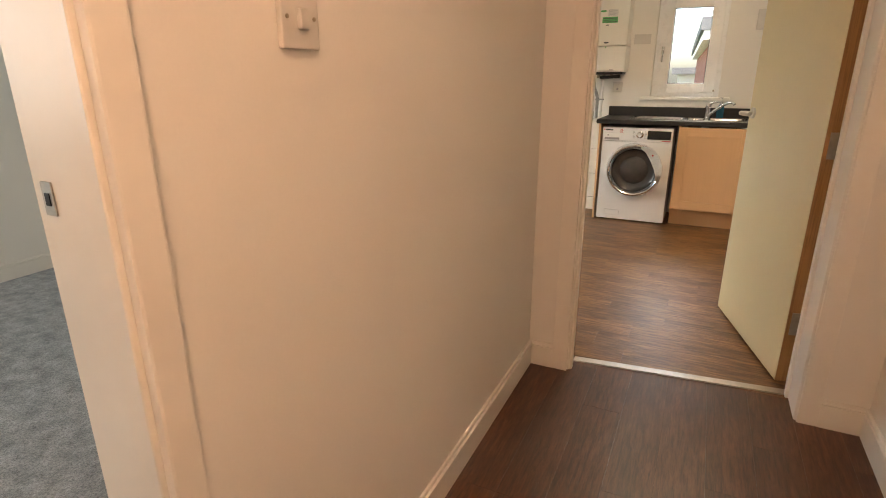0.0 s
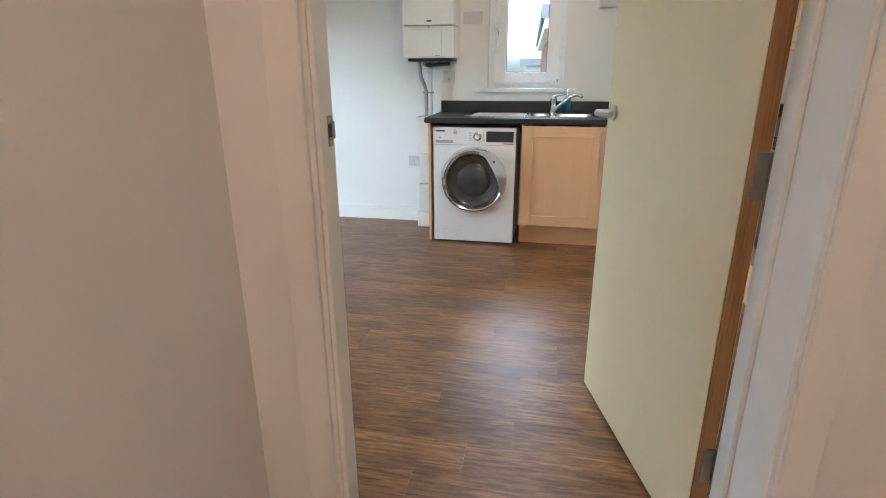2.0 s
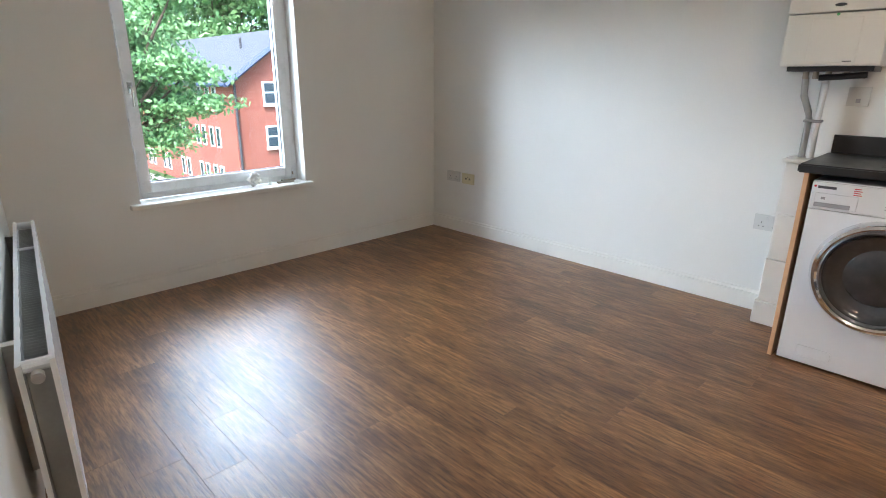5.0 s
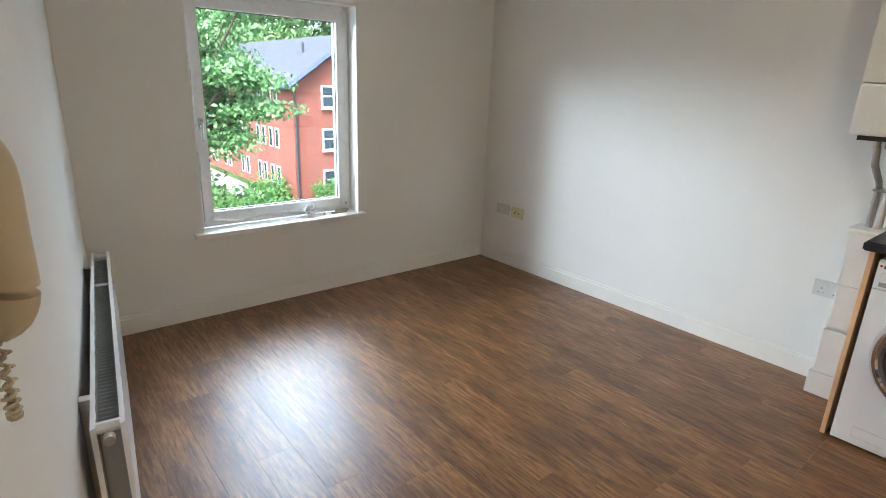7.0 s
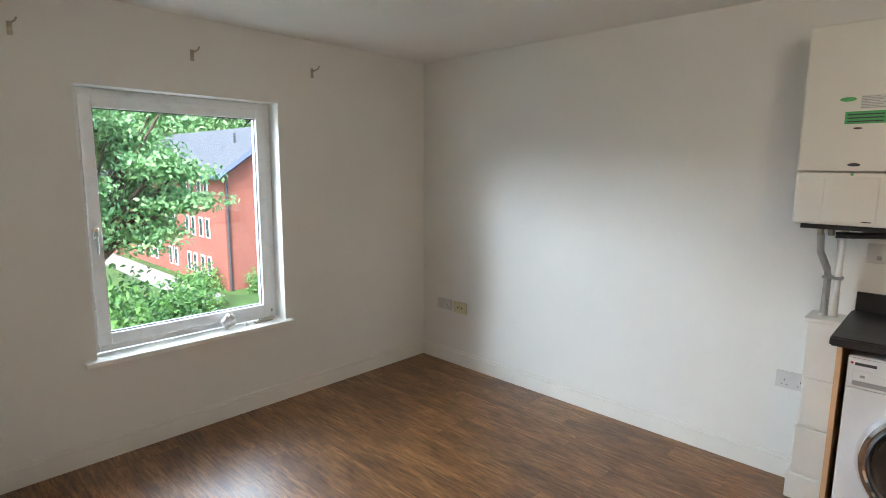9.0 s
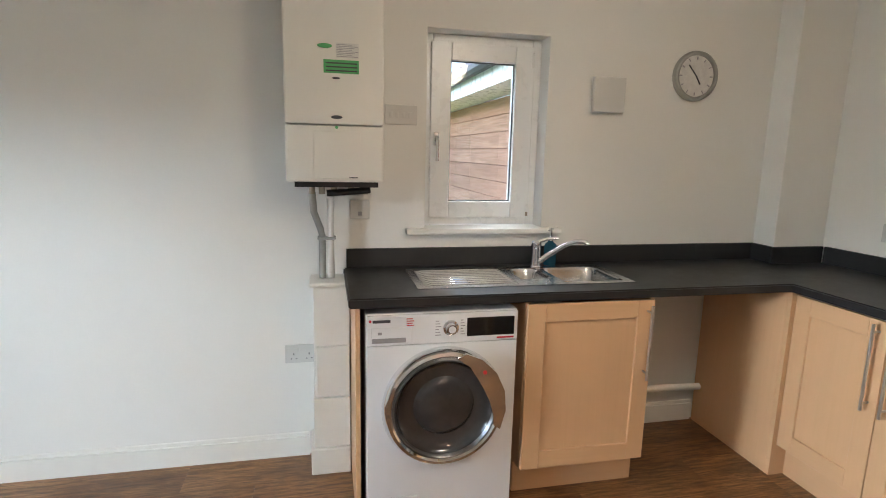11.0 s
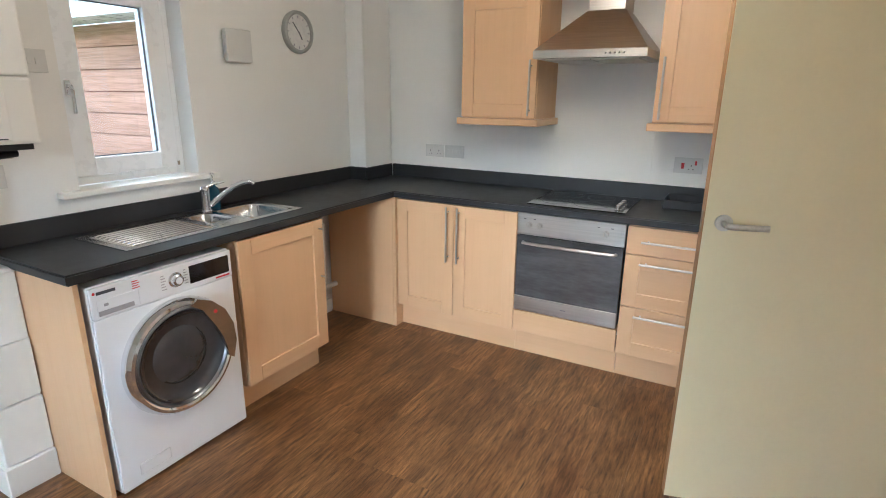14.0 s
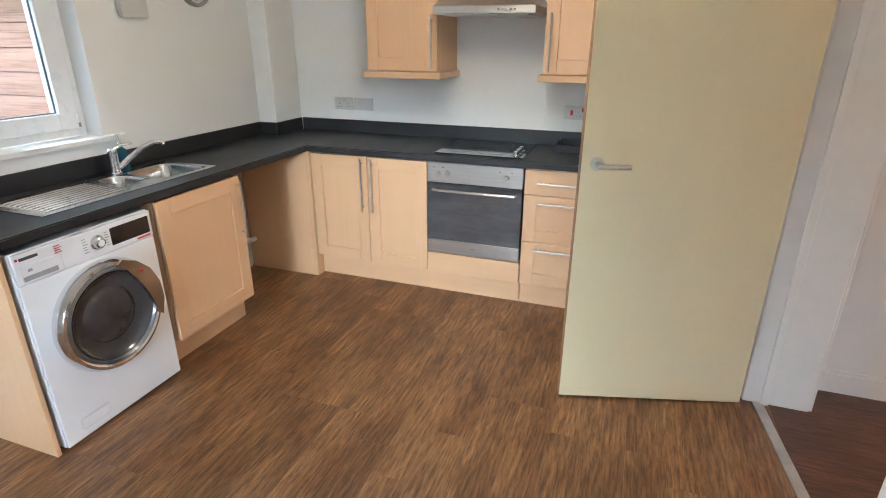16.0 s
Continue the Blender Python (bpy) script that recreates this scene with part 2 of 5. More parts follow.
BEECH_X = wood("beech_veneer_along", (0.665, 0.415, 0.225), (0.72, 0.46, 0.26), 0.42, "X", pores=False, bump=0.03, freq=0.8, spread=(0.1, 0.9))
EDGE = wood("door_edge_timber", (0.30, 0.15, 0.05), (0.42, 0.23, 0.09), 0.5, "Z", bump=0.05)
DOORFACE = plain("cream_door_paint", (0.72, 0.63, 0.40), 0.4, vary=0.03, scale=2, fine=60, bump=0.05)
FLOORW = plank_floor("brown_plank", (0.045, 0.019, 0.008), (0.175, 0.083, 0.032), (0.365, 0.198, 0.085), "X")
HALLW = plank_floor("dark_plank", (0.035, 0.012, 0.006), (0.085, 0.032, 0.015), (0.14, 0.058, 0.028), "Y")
SCREED = plain("dark_underlay", (0.05, 0.03, 0.02), 0.9)
CARPET = carpet("grey_carpet", (0.26, 0.28, 0.30), (0.74, 0.78, 0.82))
ALU = plain("threshold_aluminium", (0.62, 0.60, 0.57), 0.35, 1.0, vary=0.12, scale=10, fine=80, bump=0.1)
GLASS = glass("window_glass")
OVENGLASS = plain("smoked_oven_glass", (0.17, 0.175, 0.185), 0.13, 0.55, vary=0.3, scale=5, fine=30, bump=0.02, coat=0.6, stretch=(1, 0.6, 3))
PORTHOLE = plain("smoked_porthole_glass", (0.055, 0.055, 0.06), 0.06, 0.25, vary=0.2, scale=8, fine=40, bump=0.0, coat=0.8)
REDBRICK = bricks("red_brick", (0.30, 0.085, 0.06), (0.36, 0.115, 0.08), (0.36, 0.18, 0.14), 0.075, 0.225)
SLATE = plain("slate_roof", (0.115, 0.125, 0.14), 0.7, vary=0.15, scale=2, fine=6, bump=0.1)
BLUEPAINT = plain("blue_bargeboard", (0.05, 0.075, 0.17), 0.5, vary=0.08)
CLAD = wood("red_cedar_board", (0.46, 0.23, 0.16), (0.66, 0.38, 0.28), 0.7, "Y", random_shift=True, bump=0.1)
GRASS = plain("grass", (0.07, 0.14, 0.03), 0.9, vary=0.4, scale=0.6, fine=12, bump=0.3)
LEAF = leafy("tree_leaf", (0.09, 0.22, 0.08), (0.26, 0.44, 0.18))
HEDGE = leafy("hedge_leaf", (0.05, 0.14, 0.03), (0.16, 0.32, 0.08))
BARK = wood("bark", (0.05, 0.035, 0.025), (0.13, 0.10, 0.07), 0.9, "Z", bump=0.6)
PATH_M = plain("pale_path", (0.30, 0.29, 0.27), 0.9, vary=0.12)
DIMGLASS = plain("far_window_glass", (0.05, 0.07, 0.09), 0.08, vary=0.3, scale=0.8, coat=0.3)

# ---- mesh helpers ----
def box_bm(x0, y0, z0, x1, y1, z1, bevel=0.0, bm=None, seg=1):
    bm = bm or bmesh.new()
    made = bmesh.ops.create_cube(bm, size=1.0)["verts"]
    bmesh.ops.scale(bm, vec=(abs(x1 - x0), abs(y1 - y0), abs(z1 - z0)), verts=made)
    bmesh.ops.translate(bm, vec=((x0 + x1) / 2, (y0 + y1) / 2, (z0 + z1) / 2), verts=made)
    if bevel:
        edges = list({e for v in made for e in v.link_edges})
        bmesh.ops.bevel(bm, geom=edges, offset=bevel, segments=seg, affect="EDGES", profile=0.6)
    return bm


def cyl_bm(center, axis, r, depth, n=24, r2=None, bm=None):
    """A cylinder or cone about an axis ('X', 'Y', 'Z' or a vector), its middle at center."""
    bm = bm or bmesh.new()
    way = {"X": Vector((1, 0, 0)), "Y": Vector((0, 1, 0)), "Z": Vector((0, 0, 1))}[axis] if isinstance(axis, str) else Vector(axis)
    m = Matrix.Translation(center) @ way.to_track_quat("Z", "Y").to_matrix().to_4x4()
    bmesh.ops.create_cone(bm, cap_ends=True, segments=n, radius1=r, radius2=r if r2 is None else r2, depth=depth, matrix=m)
    return bm


def tube_bm(points, r, n=10, bm=None):
    """A round bar bent through points, with capped ends."""
    bm = bm or bmesh.new()
    pts = [Vector(p) for p in points]
    rings = []
    up = Vector((0.13, 0.21, 0.97)).normalized()
    for i, p in enumerate(pts):
        d = (pts[min(i + 1, len(pts) - 1)] - pts[max(i - 1, 0)]).normalized()
        a = d.cross(up if abs(d.dot(up)) < 0.95 else Vector((1, 0, 0))).normalized()
        b = d.cross(a)
        rr = r[i] if isinstance(r, (list, tuple)) else r
        rings.append([bm.verts.new(p + rr * (math.cos(2 * math.pi * k / n) * a + math.sin(2 * math.pi * k / n) * b)) for k in range(n)])
    for i in range(len(rings) - 1):
        for k in range(n):
            bm.faces.new((rings[i][k], rings[i][(k + 1) % n], rings[i + 1][(k + 1) % n], rings[i + 1][k]))
    bm.faces.new(rings[0][::-1]), bm.faces.new(rings[-1])
    bmesh.ops.recalc_face_normals(bm, faces=bm.faces)
    return bm


def lathe_bm(profile, center, axis="Z", n=40, bm=None):
    """Turns (radius, height) pairs about an axis through center."""
    bm = bm or bmesh.new()
    way = {"X": Vector((1, 0, 0)), "Y": Vector((0, 1, 0)), "Z": Vector((0, 0, 1)), "-Y": Vector((0, -1, 0)), "-X": Vector((-1, 0, 0))}[axis]
    q = way.to_track_quat("Z", "Y")
    rings = []
    for r, h in profile:
        rings.append([bm.verts.new(Vector(center) + q @ Vector((max(r, 1e-4) * math.cos(2 * math.pi * k / n), max(r, 1e-4) * math.sin(2 * math.pi * k / n), h))) for k in range(n)])
    for i in range(len(rings) - 1):
        for k in range(n):
            bm.faces.new((rings[i][k], rings[i][(k + 1) % n], rings[i + 1][(k + 1) % n], rings[i + 1][k]))
    bmesh.ops.recalc_face_normals(bm, faces=bm.faces)
    return bm


def prism_bm(outline, z0, z1, bm=None):
    """A flat outline of (x, y) pairs drawn up from z0 to z1."""
    bm = bm or bmesh.new()
    low = [bm.verts.new((x, y, z0)) for x, y in outline]
    top = [bm.verts.new((x, y, z1)) for x, y in outline]
    k = len(outline)
    for i in range(k):
        bm.faces.new((low[i], low[(i + 1) % k], top[(i + 1) % k], top[i]))
    bm.faces.new(low[::-1]), bm.faces.new(top)
    bmesh.ops.recalc_face_normals(bm, faces=bm.faces)
    return bm


def data_of(name, bm, material, smooth=False):
    me = bpy.data.meshes.new(name)
    bm.to_mesh(me)
    bm.free()
    me.materials.append(material)
    if smooth:
        me.shade_smooth()
        me.set_sharp_from_angle(angle=radians(35))
    return me


LOCAL = set()


def thing(name, at, label, category, group="", kind="", local=False):
    """An Empty at a thing's base; its parts are meshes in world places, or in its own space if local."""
    ob = new(name)
    ob.empty_display_size = 0.05
    ob.matrix_basis = at if isinstance(at, Matrix) else Matrix.Translation(at)
    if local:
        LOCAL.add(ob.name)
    return tagged(ob, label, category, group, kind)


def part(name, bm, material, parent, label="", smooth=False, kind=""):
    ob = new(name, data_of(name, bm, material, smooth))
    ob.parent = parent
    if parent.type == "EMPTY" and parent.name not in LOCAL:
        ob.matrix_parent_inverse = parent.matrix_basis.inverted()
    return tagged(ob, label, "", "", kind)


def solid(name, bm, material, label, category, group="", kind="", smooth=False):
    return tagged(new(name, data_of(name, bm, material, smooth)), label, category, group, kind)


def setting(name, bm, material, label, category):
    return solid(name, bm, material, label, category, "", "structure")

# ---- the plan ----
XW, XE, YS, YN, ZC = -2.89, 2.44, 3.475, 6.56, 2.35      # faces of the room's walls, and its ceiling
YD, YR = 3.245, 3.412                                     # room face of that wall at the doorway's two sides
YH = 3.150                                               # hall face of the wall between hall and room
HX0, HX1, HY0 = 0.222, 1.51, -0.6                        # hall
BX0, BY1 = -3.2, 3.02                                   # bedroom beyond the hall's side door
DX0, DX1, DZ = 0.412, 1.285, 2.03                        # doorway into the room
WY0, WY1, WZ0, WZ1 = 4.207, 5.289, 0.545, 1.935         # west window opening
NX0, NX1, NZ0, NZ1 = 0.315, 0.895, 1.09, 1.98          # north window opening
OY0, OY1 = 0.45, 1.325                                   # side door opening of the hall


def wall_boxes(spans):
    bm = bmesh.new()
    for s in spans:
        box_bm(*s, bm=bm)
    return bm


KX, KY, SYB = -0.10, 3.222, 3.590                                              # the south wall is a little askew: where it steps back beside the doorway, and its face at the west corner


def south(x):
    return KY + (SYB - KY) * (KX - x) / (KX - XW)

# walls with their openings
setting("wall_west", wall_boxes([(XW - 0.3, YH, -0.1, XW, WY0, ZC + 0.1), (XW - 0.3, WY1, -0.1, XW, YN + 0.3, ZC + 0.1),
        (XW - 0.3, WY0, -0.1, XW, WY1, WZ0 - 0.025), (XW - 0.3, WY0, WZ1, XW, WY1, ZC + 0.1)]), WALL, "warm white painted plaster wall with a window opening", "wall")
setting("wall_north", wall_boxes([(XW, YN, -0.1, NX0, YN + 0.3, ZC + 0.1), (NX1, YN, -0.1, XE + 0.2, YN + 0.3, ZC + 0.1),
        (NX0, YN, -0.1, NX1, YN + 0.3, NZ0 - 0.025), (NX0, YN, NZ1, NX1, YN + 0.3, ZC + 0.1)]), WALL, "warm white painted plaster wall behind boiler and sink", "wall")
setting("wall_east", box_bm(XE, YH, -0.1, XE + 0.2, YN, ZC + 0.1), WALL, "warm white painted plaster wall behind the hob", "wall")
bm = prism_bm([(XW, YH), (DX0 - 0.03, YH), (DX0 - 0.03, YD), (KX, KY), (XW, SYB)], -0.1, ZC + 0.1)
prism_bm([(DX1 + 0.03, YH), (XE, YH), (XE, YS), (DX1 + 0.03, YR)], -0.1, ZC + 0.1, bm)
prism_bm([(DX0 - 0.03, YH), (DX1 + 0.03, YH), (DX1 + 0.03, YD), (DX0 - 0.03, YD)], DZ + 0.03, ZC + 0.1, bm)
setting("wall_south", bm, WALL, "warm white painted wall with the doorway to the hall", "wall")
setting("wall_hall_west", wall_boxes([(HX0 - 0.13, OY1 + 0.025, -0.1, HX0, YH, ZC + 0.1), (HX0 - 0.13, HY0, -0.1, HX0, OY0 - 0.025, ZC + 0.1),
        (HX0 - 0.13, OY0 - 0.025, DZ + 0.025, HX0, OY1 + 0.025, ZC + 0.1)]), WALL, "painted hall wall with a bedroom doorway", "wall")
setting("wall_hall_east", box_bm(HX1, HY0, -0.1, HX1 + 0.12, YH, ZC + 0.1), WALL, "painted hall wall", "wall")
setting("wall_hall_south", box_bm(HX0 - 0.13, HY0 - 0.12, -0.1, HX1 + 0.12, HY0, ZC + 0.1), WALL, "painted wall closing the hall", "wall")
setting("wall_bedroom_west", box_bm(BX0 - 0.12, -1.0, -0.1, BX0, BY1, ZC + 0.1), WALL, "pale bedroom wall", "wall")
setting("wall_bedroom_north", box_bm(BX0 - 0.12, BY1, -0.1, HX0 - 0.13, YH - 0.003, ZC + 0.1), WALL, "pale bedroom wall", "wall")
setting("wall_bedroom_south", box_bm(BX0 - 0.12, -1.12, -0.1, HX0 - 0.13, -1.0, ZC + 0.1), WALL, "pale bedroom wall", "wall")
setting("ceiling", wall_boxes([(XW, YD, ZC, XE, YN, ZC + 0.1)]), CEIL, "white painted ceiling", "ceiling")
setting("ceiling_hall", wall_boxes([(BX0, -1.0, ZC, HX0 - 0.13, BY1, ZC + 0.1), (HX0, HY0, ZC, HX1, YH, ZC + 0.1)]), CEIL, "white painted hall and bedroom ceiling", "ceiling")
setting("wall_column", box_bm(2.125, 6.42, 0.0, XE, YN, ZC, 0.004), WALL, "painted boxed pipe column in the kitchen corner", "column")

# floors; their planks are laid last
floor = setting("floor", wall_boxes([(XW, 3.301, -0.1, XE, YN, -0.006), (XW, 3.16, -0.1, HX0, 3.301, -0.006)]), SCREED, "brown wood-effect plank floor", "floor")
floor_hall = setting("floor_hall", box_bm(HX0, HY0, -0.1, HX1, 3.301, -0.006), SCREED, "dark reddish plank hall floor", "floor")
setting("floor_bedroom", box_bm(BX0, -1.0, -0.1, HX0, BY1, 0.004), CARPET, "mottled grey carpet", "carpet")


def skirt(bm, x0, y0, x1, y1, side, h=0.115, t=0.016):
    """Skirting along a wall from one end to the other; side is the way it faces."""
    sx, sy = side
    lo = (min(x0, x1), min(y0, y1)), (max(x0, x1), max(y0, y1))
    (a, b), (c, d) = lo
    if sx:
        a, c = (a, a + t) if sx > 0 else (a - t, a)
    else:
        b, d = (b, b + t) if sy > 0 else (b - t, b)
    box_bm(a, b, 0.0, c, d, h - 0.02, 0.0, bm)
    s = t * 0.45
    if sx:
        a, c = (a, c - s) if sx > 0 else (a + s, c)
    else:
        b, d = (b, d - s) if sy > 0 else (b + s, d)
    box_bm(a, b, h - 0.02, c, d, h, 0.003, bm)


def skirting(name, runs, label):
    bm = bmesh.new()
    for r in runs:
        skirt(bm, *r)
    setting(name, bm, GLOSS, label, "skirting board")


skirting("baseboard_north", [(XW, YN, -0.225, YN, (0, -1)), (1.22, YN, 1.84, YN, (0, -1))], "white gloss skirting board under the boiler wall")
skirting("baseboard_west", [(XW, SYB - 0.015, XW, YN - 0.016, (1, 0))], "white gloss skirting board under the window")
skirting("baseboard_south", [(DX1 + 0.045, 3.423, 1.74, 3.423, (0, 1))], "white gloss skirting board beside the door")
skirting("baseboard_hall", [(HX0, OY1 + 0.06, HX0, YH, (1, 0)), (HX0 + 0.016, YH, DX0 - 0.075, YH, (0, -1)), (DX1 + 0.075, YH, HX1 - 0.016, YH, (0, -1)), (HX1, HY0, HX1, YH, (-1, 0))], "cream gloss skirting board round the hall")
skirting("baseboard_bedroom", [(BX0, -1.0, BX0, BY1, (1, 0)), (BX0, BY1, HX0 - 0.13, BY1, (0, -1))], "white gloss skirting board in the bedroom")

# doorway lining, stops and architraves
lining = thing("door_frame", (DX0, YH, 0), "cream gloss painted door lining with architrave", "door frame", kind="structure")
part("jamb", box_bm(DX0 - 0.03, YH - 0.002, 0, DX0, YD + 0.002, DZ + 0.03, 0.003), GLOSS, lining)
part("jamb", box_bm(DX1, YH - 0.002, 0, DX1 + 0.03, YR + 0.002, DZ + 0.03, 0.003), GLOSS, lining)
part("head", box_bm(DX0, YH - 0.002, DZ, DX1, YD + 0.002, DZ + 0.03, 0.002), GLOSS, lining)
part("stop", box_bm(DX0, 3.157, 0, DX0 + 0.010, 3.193, DZ, 0.002), GLOSS, lining)
part("stop", box_bm(DX1 - 0.012, 3.310, 0, DX1, 3.342, DZ, 0.002), GLOSS, lining)
for x0, x1 in ((DX0 - 0.075, DX0 - 0.008), (DX1 + 0.008, DX1 + 0.075)):
    bm = box_bm(x0, YH - 0.018, 0, x1, YH - 0.002, DZ + 0.075, 0.005, seg=2)
    part("architrave", bm, GLOSS, lining)
part("architrave", box_bm(DX0 - 0.008, YH - 0.018, DZ + 0.01, DX1 + 0.008, YH - 0.002, DZ + 0.075, 0.004), GLOSS, lining)
plate = part("strike_plate", box_bm(DX0 + 0.0005, 3.205, 1.092, DX0 + 0.003, 3.233, 1.152, 0.001), BRASSY, lining, "worn metal strike plate")
part("latch_hole", box_bm(DX0 + 0.002, 3.211, 1.110, DX0 + 0.0038, 3.228, 1.136), BLACK, plate)
part("lip", box_bm(DX0 + 0.0005, 3.2332, 1.105, DX0 + 0.003, 3.246, 1.140, 0.001), BRASSY, plate)
for z in (1.100, 1.144):
    part("screw", cyl_bm((DX0 + 0.0036, 3.219, z), "X", 0.004, 0.002, 10), STEEL, plate)
setting("threshold", prism_bm([(DX0, 3.236), (DX1, 3.330), (DX1, 3.372), (DX0, 3.278)], -0.004, 0.006), ALU, "worn aluminium threshold strip", "threshold")

side = thing("side_door_frame", (HX0, OY1, 0), "cream painted door lining of the bedroom", "door frame", kind="structure")
part("jamb", box_bm(HX0 - 0.132, OY1, 0, HX0 + 0.002, OY1 + 0.025, DZ + 0.025, 0.002), GLOSS, side)
part("jamb", box_bm(HX0 - 0.132, OY0 - 0.025, 0, HX0 + 0.002, OY0, DZ + 0.025, 0.002), GLOSS, side)
part("head", box_bm(HX0 - 0.132, OY0, DZ, HX0 + 0.002, OY1, DZ + 0.025, 0.002), GLOSS, side)
part("architrave", box_bm(HX0 + 0.002, OY1 + 0.008, 0, HX0 + 0.02, OY1 + 0.06, DZ + 0.075, 0.005, seg=2), GLOSS, side)
part("architrave", box_bm(HX0 + 0.002, OY0 - 0.075, 0, HX0 + 0.018, OY0 - 0.008, DZ + 0.075, 0.004), GLOSS, side)
part("architrave", box_bm(HX0 + 0.002, OY0 - 0.008, DZ + 0.01, HX0 + 0.018, OY1 + 0.008, DZ + 0.075, 0.004), GLOSS, side)
pl = part("strike_plate", box_bm(HX0 - 0.112, OY1 - 0.003, 1.112, HX0 - 0.090, OY1 - 0.0005, 1.155, 0.001), STEEL, side, "steel strike plate")
part("latch_hole", box_bm(HX0 - 0.105, OY1 - 0.0042, 1.125, HX0 - 0.096, OY1 - 0.0025, 1.141), BLACK, pl)

# the open door leaf
HINGE = Matrix.Translation((1.248, 3.428, 0.0)) @ Matrix.Rotation(math.atan2(0.778, -0.216), 4, "Z")
leaf = thing("door", HINGE, "cream flush door with bare timber edges, standing open", "door", local=True)
part("core", box_bm(0.002, -0.0005, 0.008, 0.818, -0.0435, 1.985, 0.001), EDGE, leaf, "bare brown timber edges")
part("face_panel", box_bm(0.004, 0.0, 0.010, 0.816, 0.0022, 1.983, 0.0008), DOORFACE, leaf, "cream painted face")
part("face_panel", box_bm(0.004, -0.044, 0.010, 0.816, -0.0462, 1.983, 0.0008), DOORFACE, leaf, "cream painted face")
for s, y in ((1, 0.0022), (-1, -0.0462)):
    h = part("handle", cyl_bm((0.757, y + s * 0.005, 1.095), "Y", 0.027, 0.010, 28), STEEL, leaf, "brushed steel lever handle", True)
    part("spindle", cyl_bm((0.757, y + s * 0.034, 1.095), "Y", 0.010, 0.055, 18), STEEL, h, "", True)
    part("lever", tube_bm([(0.757, y + s * 0.058, 1.095), (0.745, y + s * 0.064, 1.095), (0.717, y + s * 0.065, 1.095), (0.639, y + s * 0.060, 1.095)], 0.0105, 14), STEEL, h, "", True)
part("latch", box_bm(0.8175, -0.028, 1.055, 0.821, -0.016, 1.13, 0.001), BRASSY, leaf)
for z in (0.28, 1.02, 1.75):
    hg = part("hinge", cyl_bm((-0.004, -0.050, z), "Z", 0.0062, 0.10, 12), BRASSY, leaf, "worn metal butt hinge", True)
    part("hinge_leaf", box_bm(-0.001, -0.048, z - 0.05, 0.0018, -0.014, z + 0.05), BRASSY, hg)

# ---- windows ----
def tilt_window(name, m, w, h, glass_w, glass_h, label):
    """A one-light white plastic window: frame, sash, gaskets, pane, handle, hinge covers; x across, z up, looking along -y from inside."""
    t = thing(name, m, label, "window", kind="structure", local=True)
    f = 0.045
    for a in ((0, 0, f, h), (w - f, 0, w, h), (f, 0, w - f, f), (f, h - f, w - f, h)):
        part("window_frame", box_bm(a[0], 0.0, a[1], a[2], 0.065, a[3], 0.003), UPVC, t)
    gx0, gz0 = (w - glass_w) / 2, (h - glass_h) / 2
    gx1, gz1 = w - gx0, h - gz0
    s0 = f - 0.008
    for a in ((s0, s0, gx0, h - s0), (gx1, s0, w - s0, h - s0), (gx0, s0, gx1, gz0), (gx0, gz1, gx1, h - s0)):
        part("sash", box_bm(a[0], -0.016, a[1], a[2], 0.05, a[3], 0.005, seg=2), UPVC, t)
    g = 0.005
    for a in ((gx0, gz0, gx0 + g, gz1), (gx1 - g, gz0, gx1, gz1), (gx0 + g, gz0, gx1 - g, gz0 + g), (gx0 + g, gz1 - g, gx1 - g, gz1)):
        part("gasket", box_bm(a[0], 0.004, a[1], a[2], 0.012, a[3]), RUBBER, t)
    pane = part("pane", box_bm(gx0 + 0.001, 0.016, gz0 + 0.001, gx1 - 0.001, 0.020, gz1 - 0.001), GLASS, t)
    pane.visible_shadow = False
    hd = part("handle", box_bm(0.052, -0.028, h * 0.46 - 0.03, 0.078, -0.015, h * 0.46 + 0.035, 0.004), CHROME, t, "chrome turn handle")
    part("lever", tube_bm([(0.065, -0.026, h * 0.46 + 0.012), (0.065, -0.048, h * 0.46 + 0.010), (0.065, -0.055, h * 0.46 - 0.005), (0.065, -0.05, h * 0.46 - 0.10)], 0.0075, 10), CHROME, hd, "", True)
    for z in (0.07, h - 0.10):
        part("hinge_cover", box_bm(w - 0.052, -0.022, z - 0.03, w - 0.040, -0.012, z + 0.035, 0.003), UPVC, t)
    part("hinge_pin", cyl_bm((w - 0.046, -0.02, 0.055), "Z", 0.006, 0.02, 10), BRASSY, t)
    return t


# from inside, left to right: the west window runs south to north
tilt_window("window_1", Matrix.Translation((-3.005, WY0, WZ0)) @ Matrix.Rotation(radians(90), 4, "Z"), WY1 - WY0, WZ1 - WZ0, 0.885, 1.19, "white plastic tilt-and-turn window over a street view")
tilt_window("window_2", Matrix.Translation((NX0, 6.665, NZ0)), NX1 - NX0, NZ1 - NZ0, 0.315, 0.655, "small white plastic window above the sink")
setting("window_sill_1", box_bm(XW - 0.115, WY0 - 0.06, WZ0 - 0.028, XW + 0.045, WY1 + 0.04, WZ0, 0.006, seg=2), GLOSS, "white painted window board", "window sill")
setting("window_sill_2", box_bm(NX0 - 0.09, YN - 0.045, NZ0 - 0.026, NX1 + 0.095, YN + 0.105, NZ0, 0.006, seg=2), GLOSS, "white painted window board", "window sill")

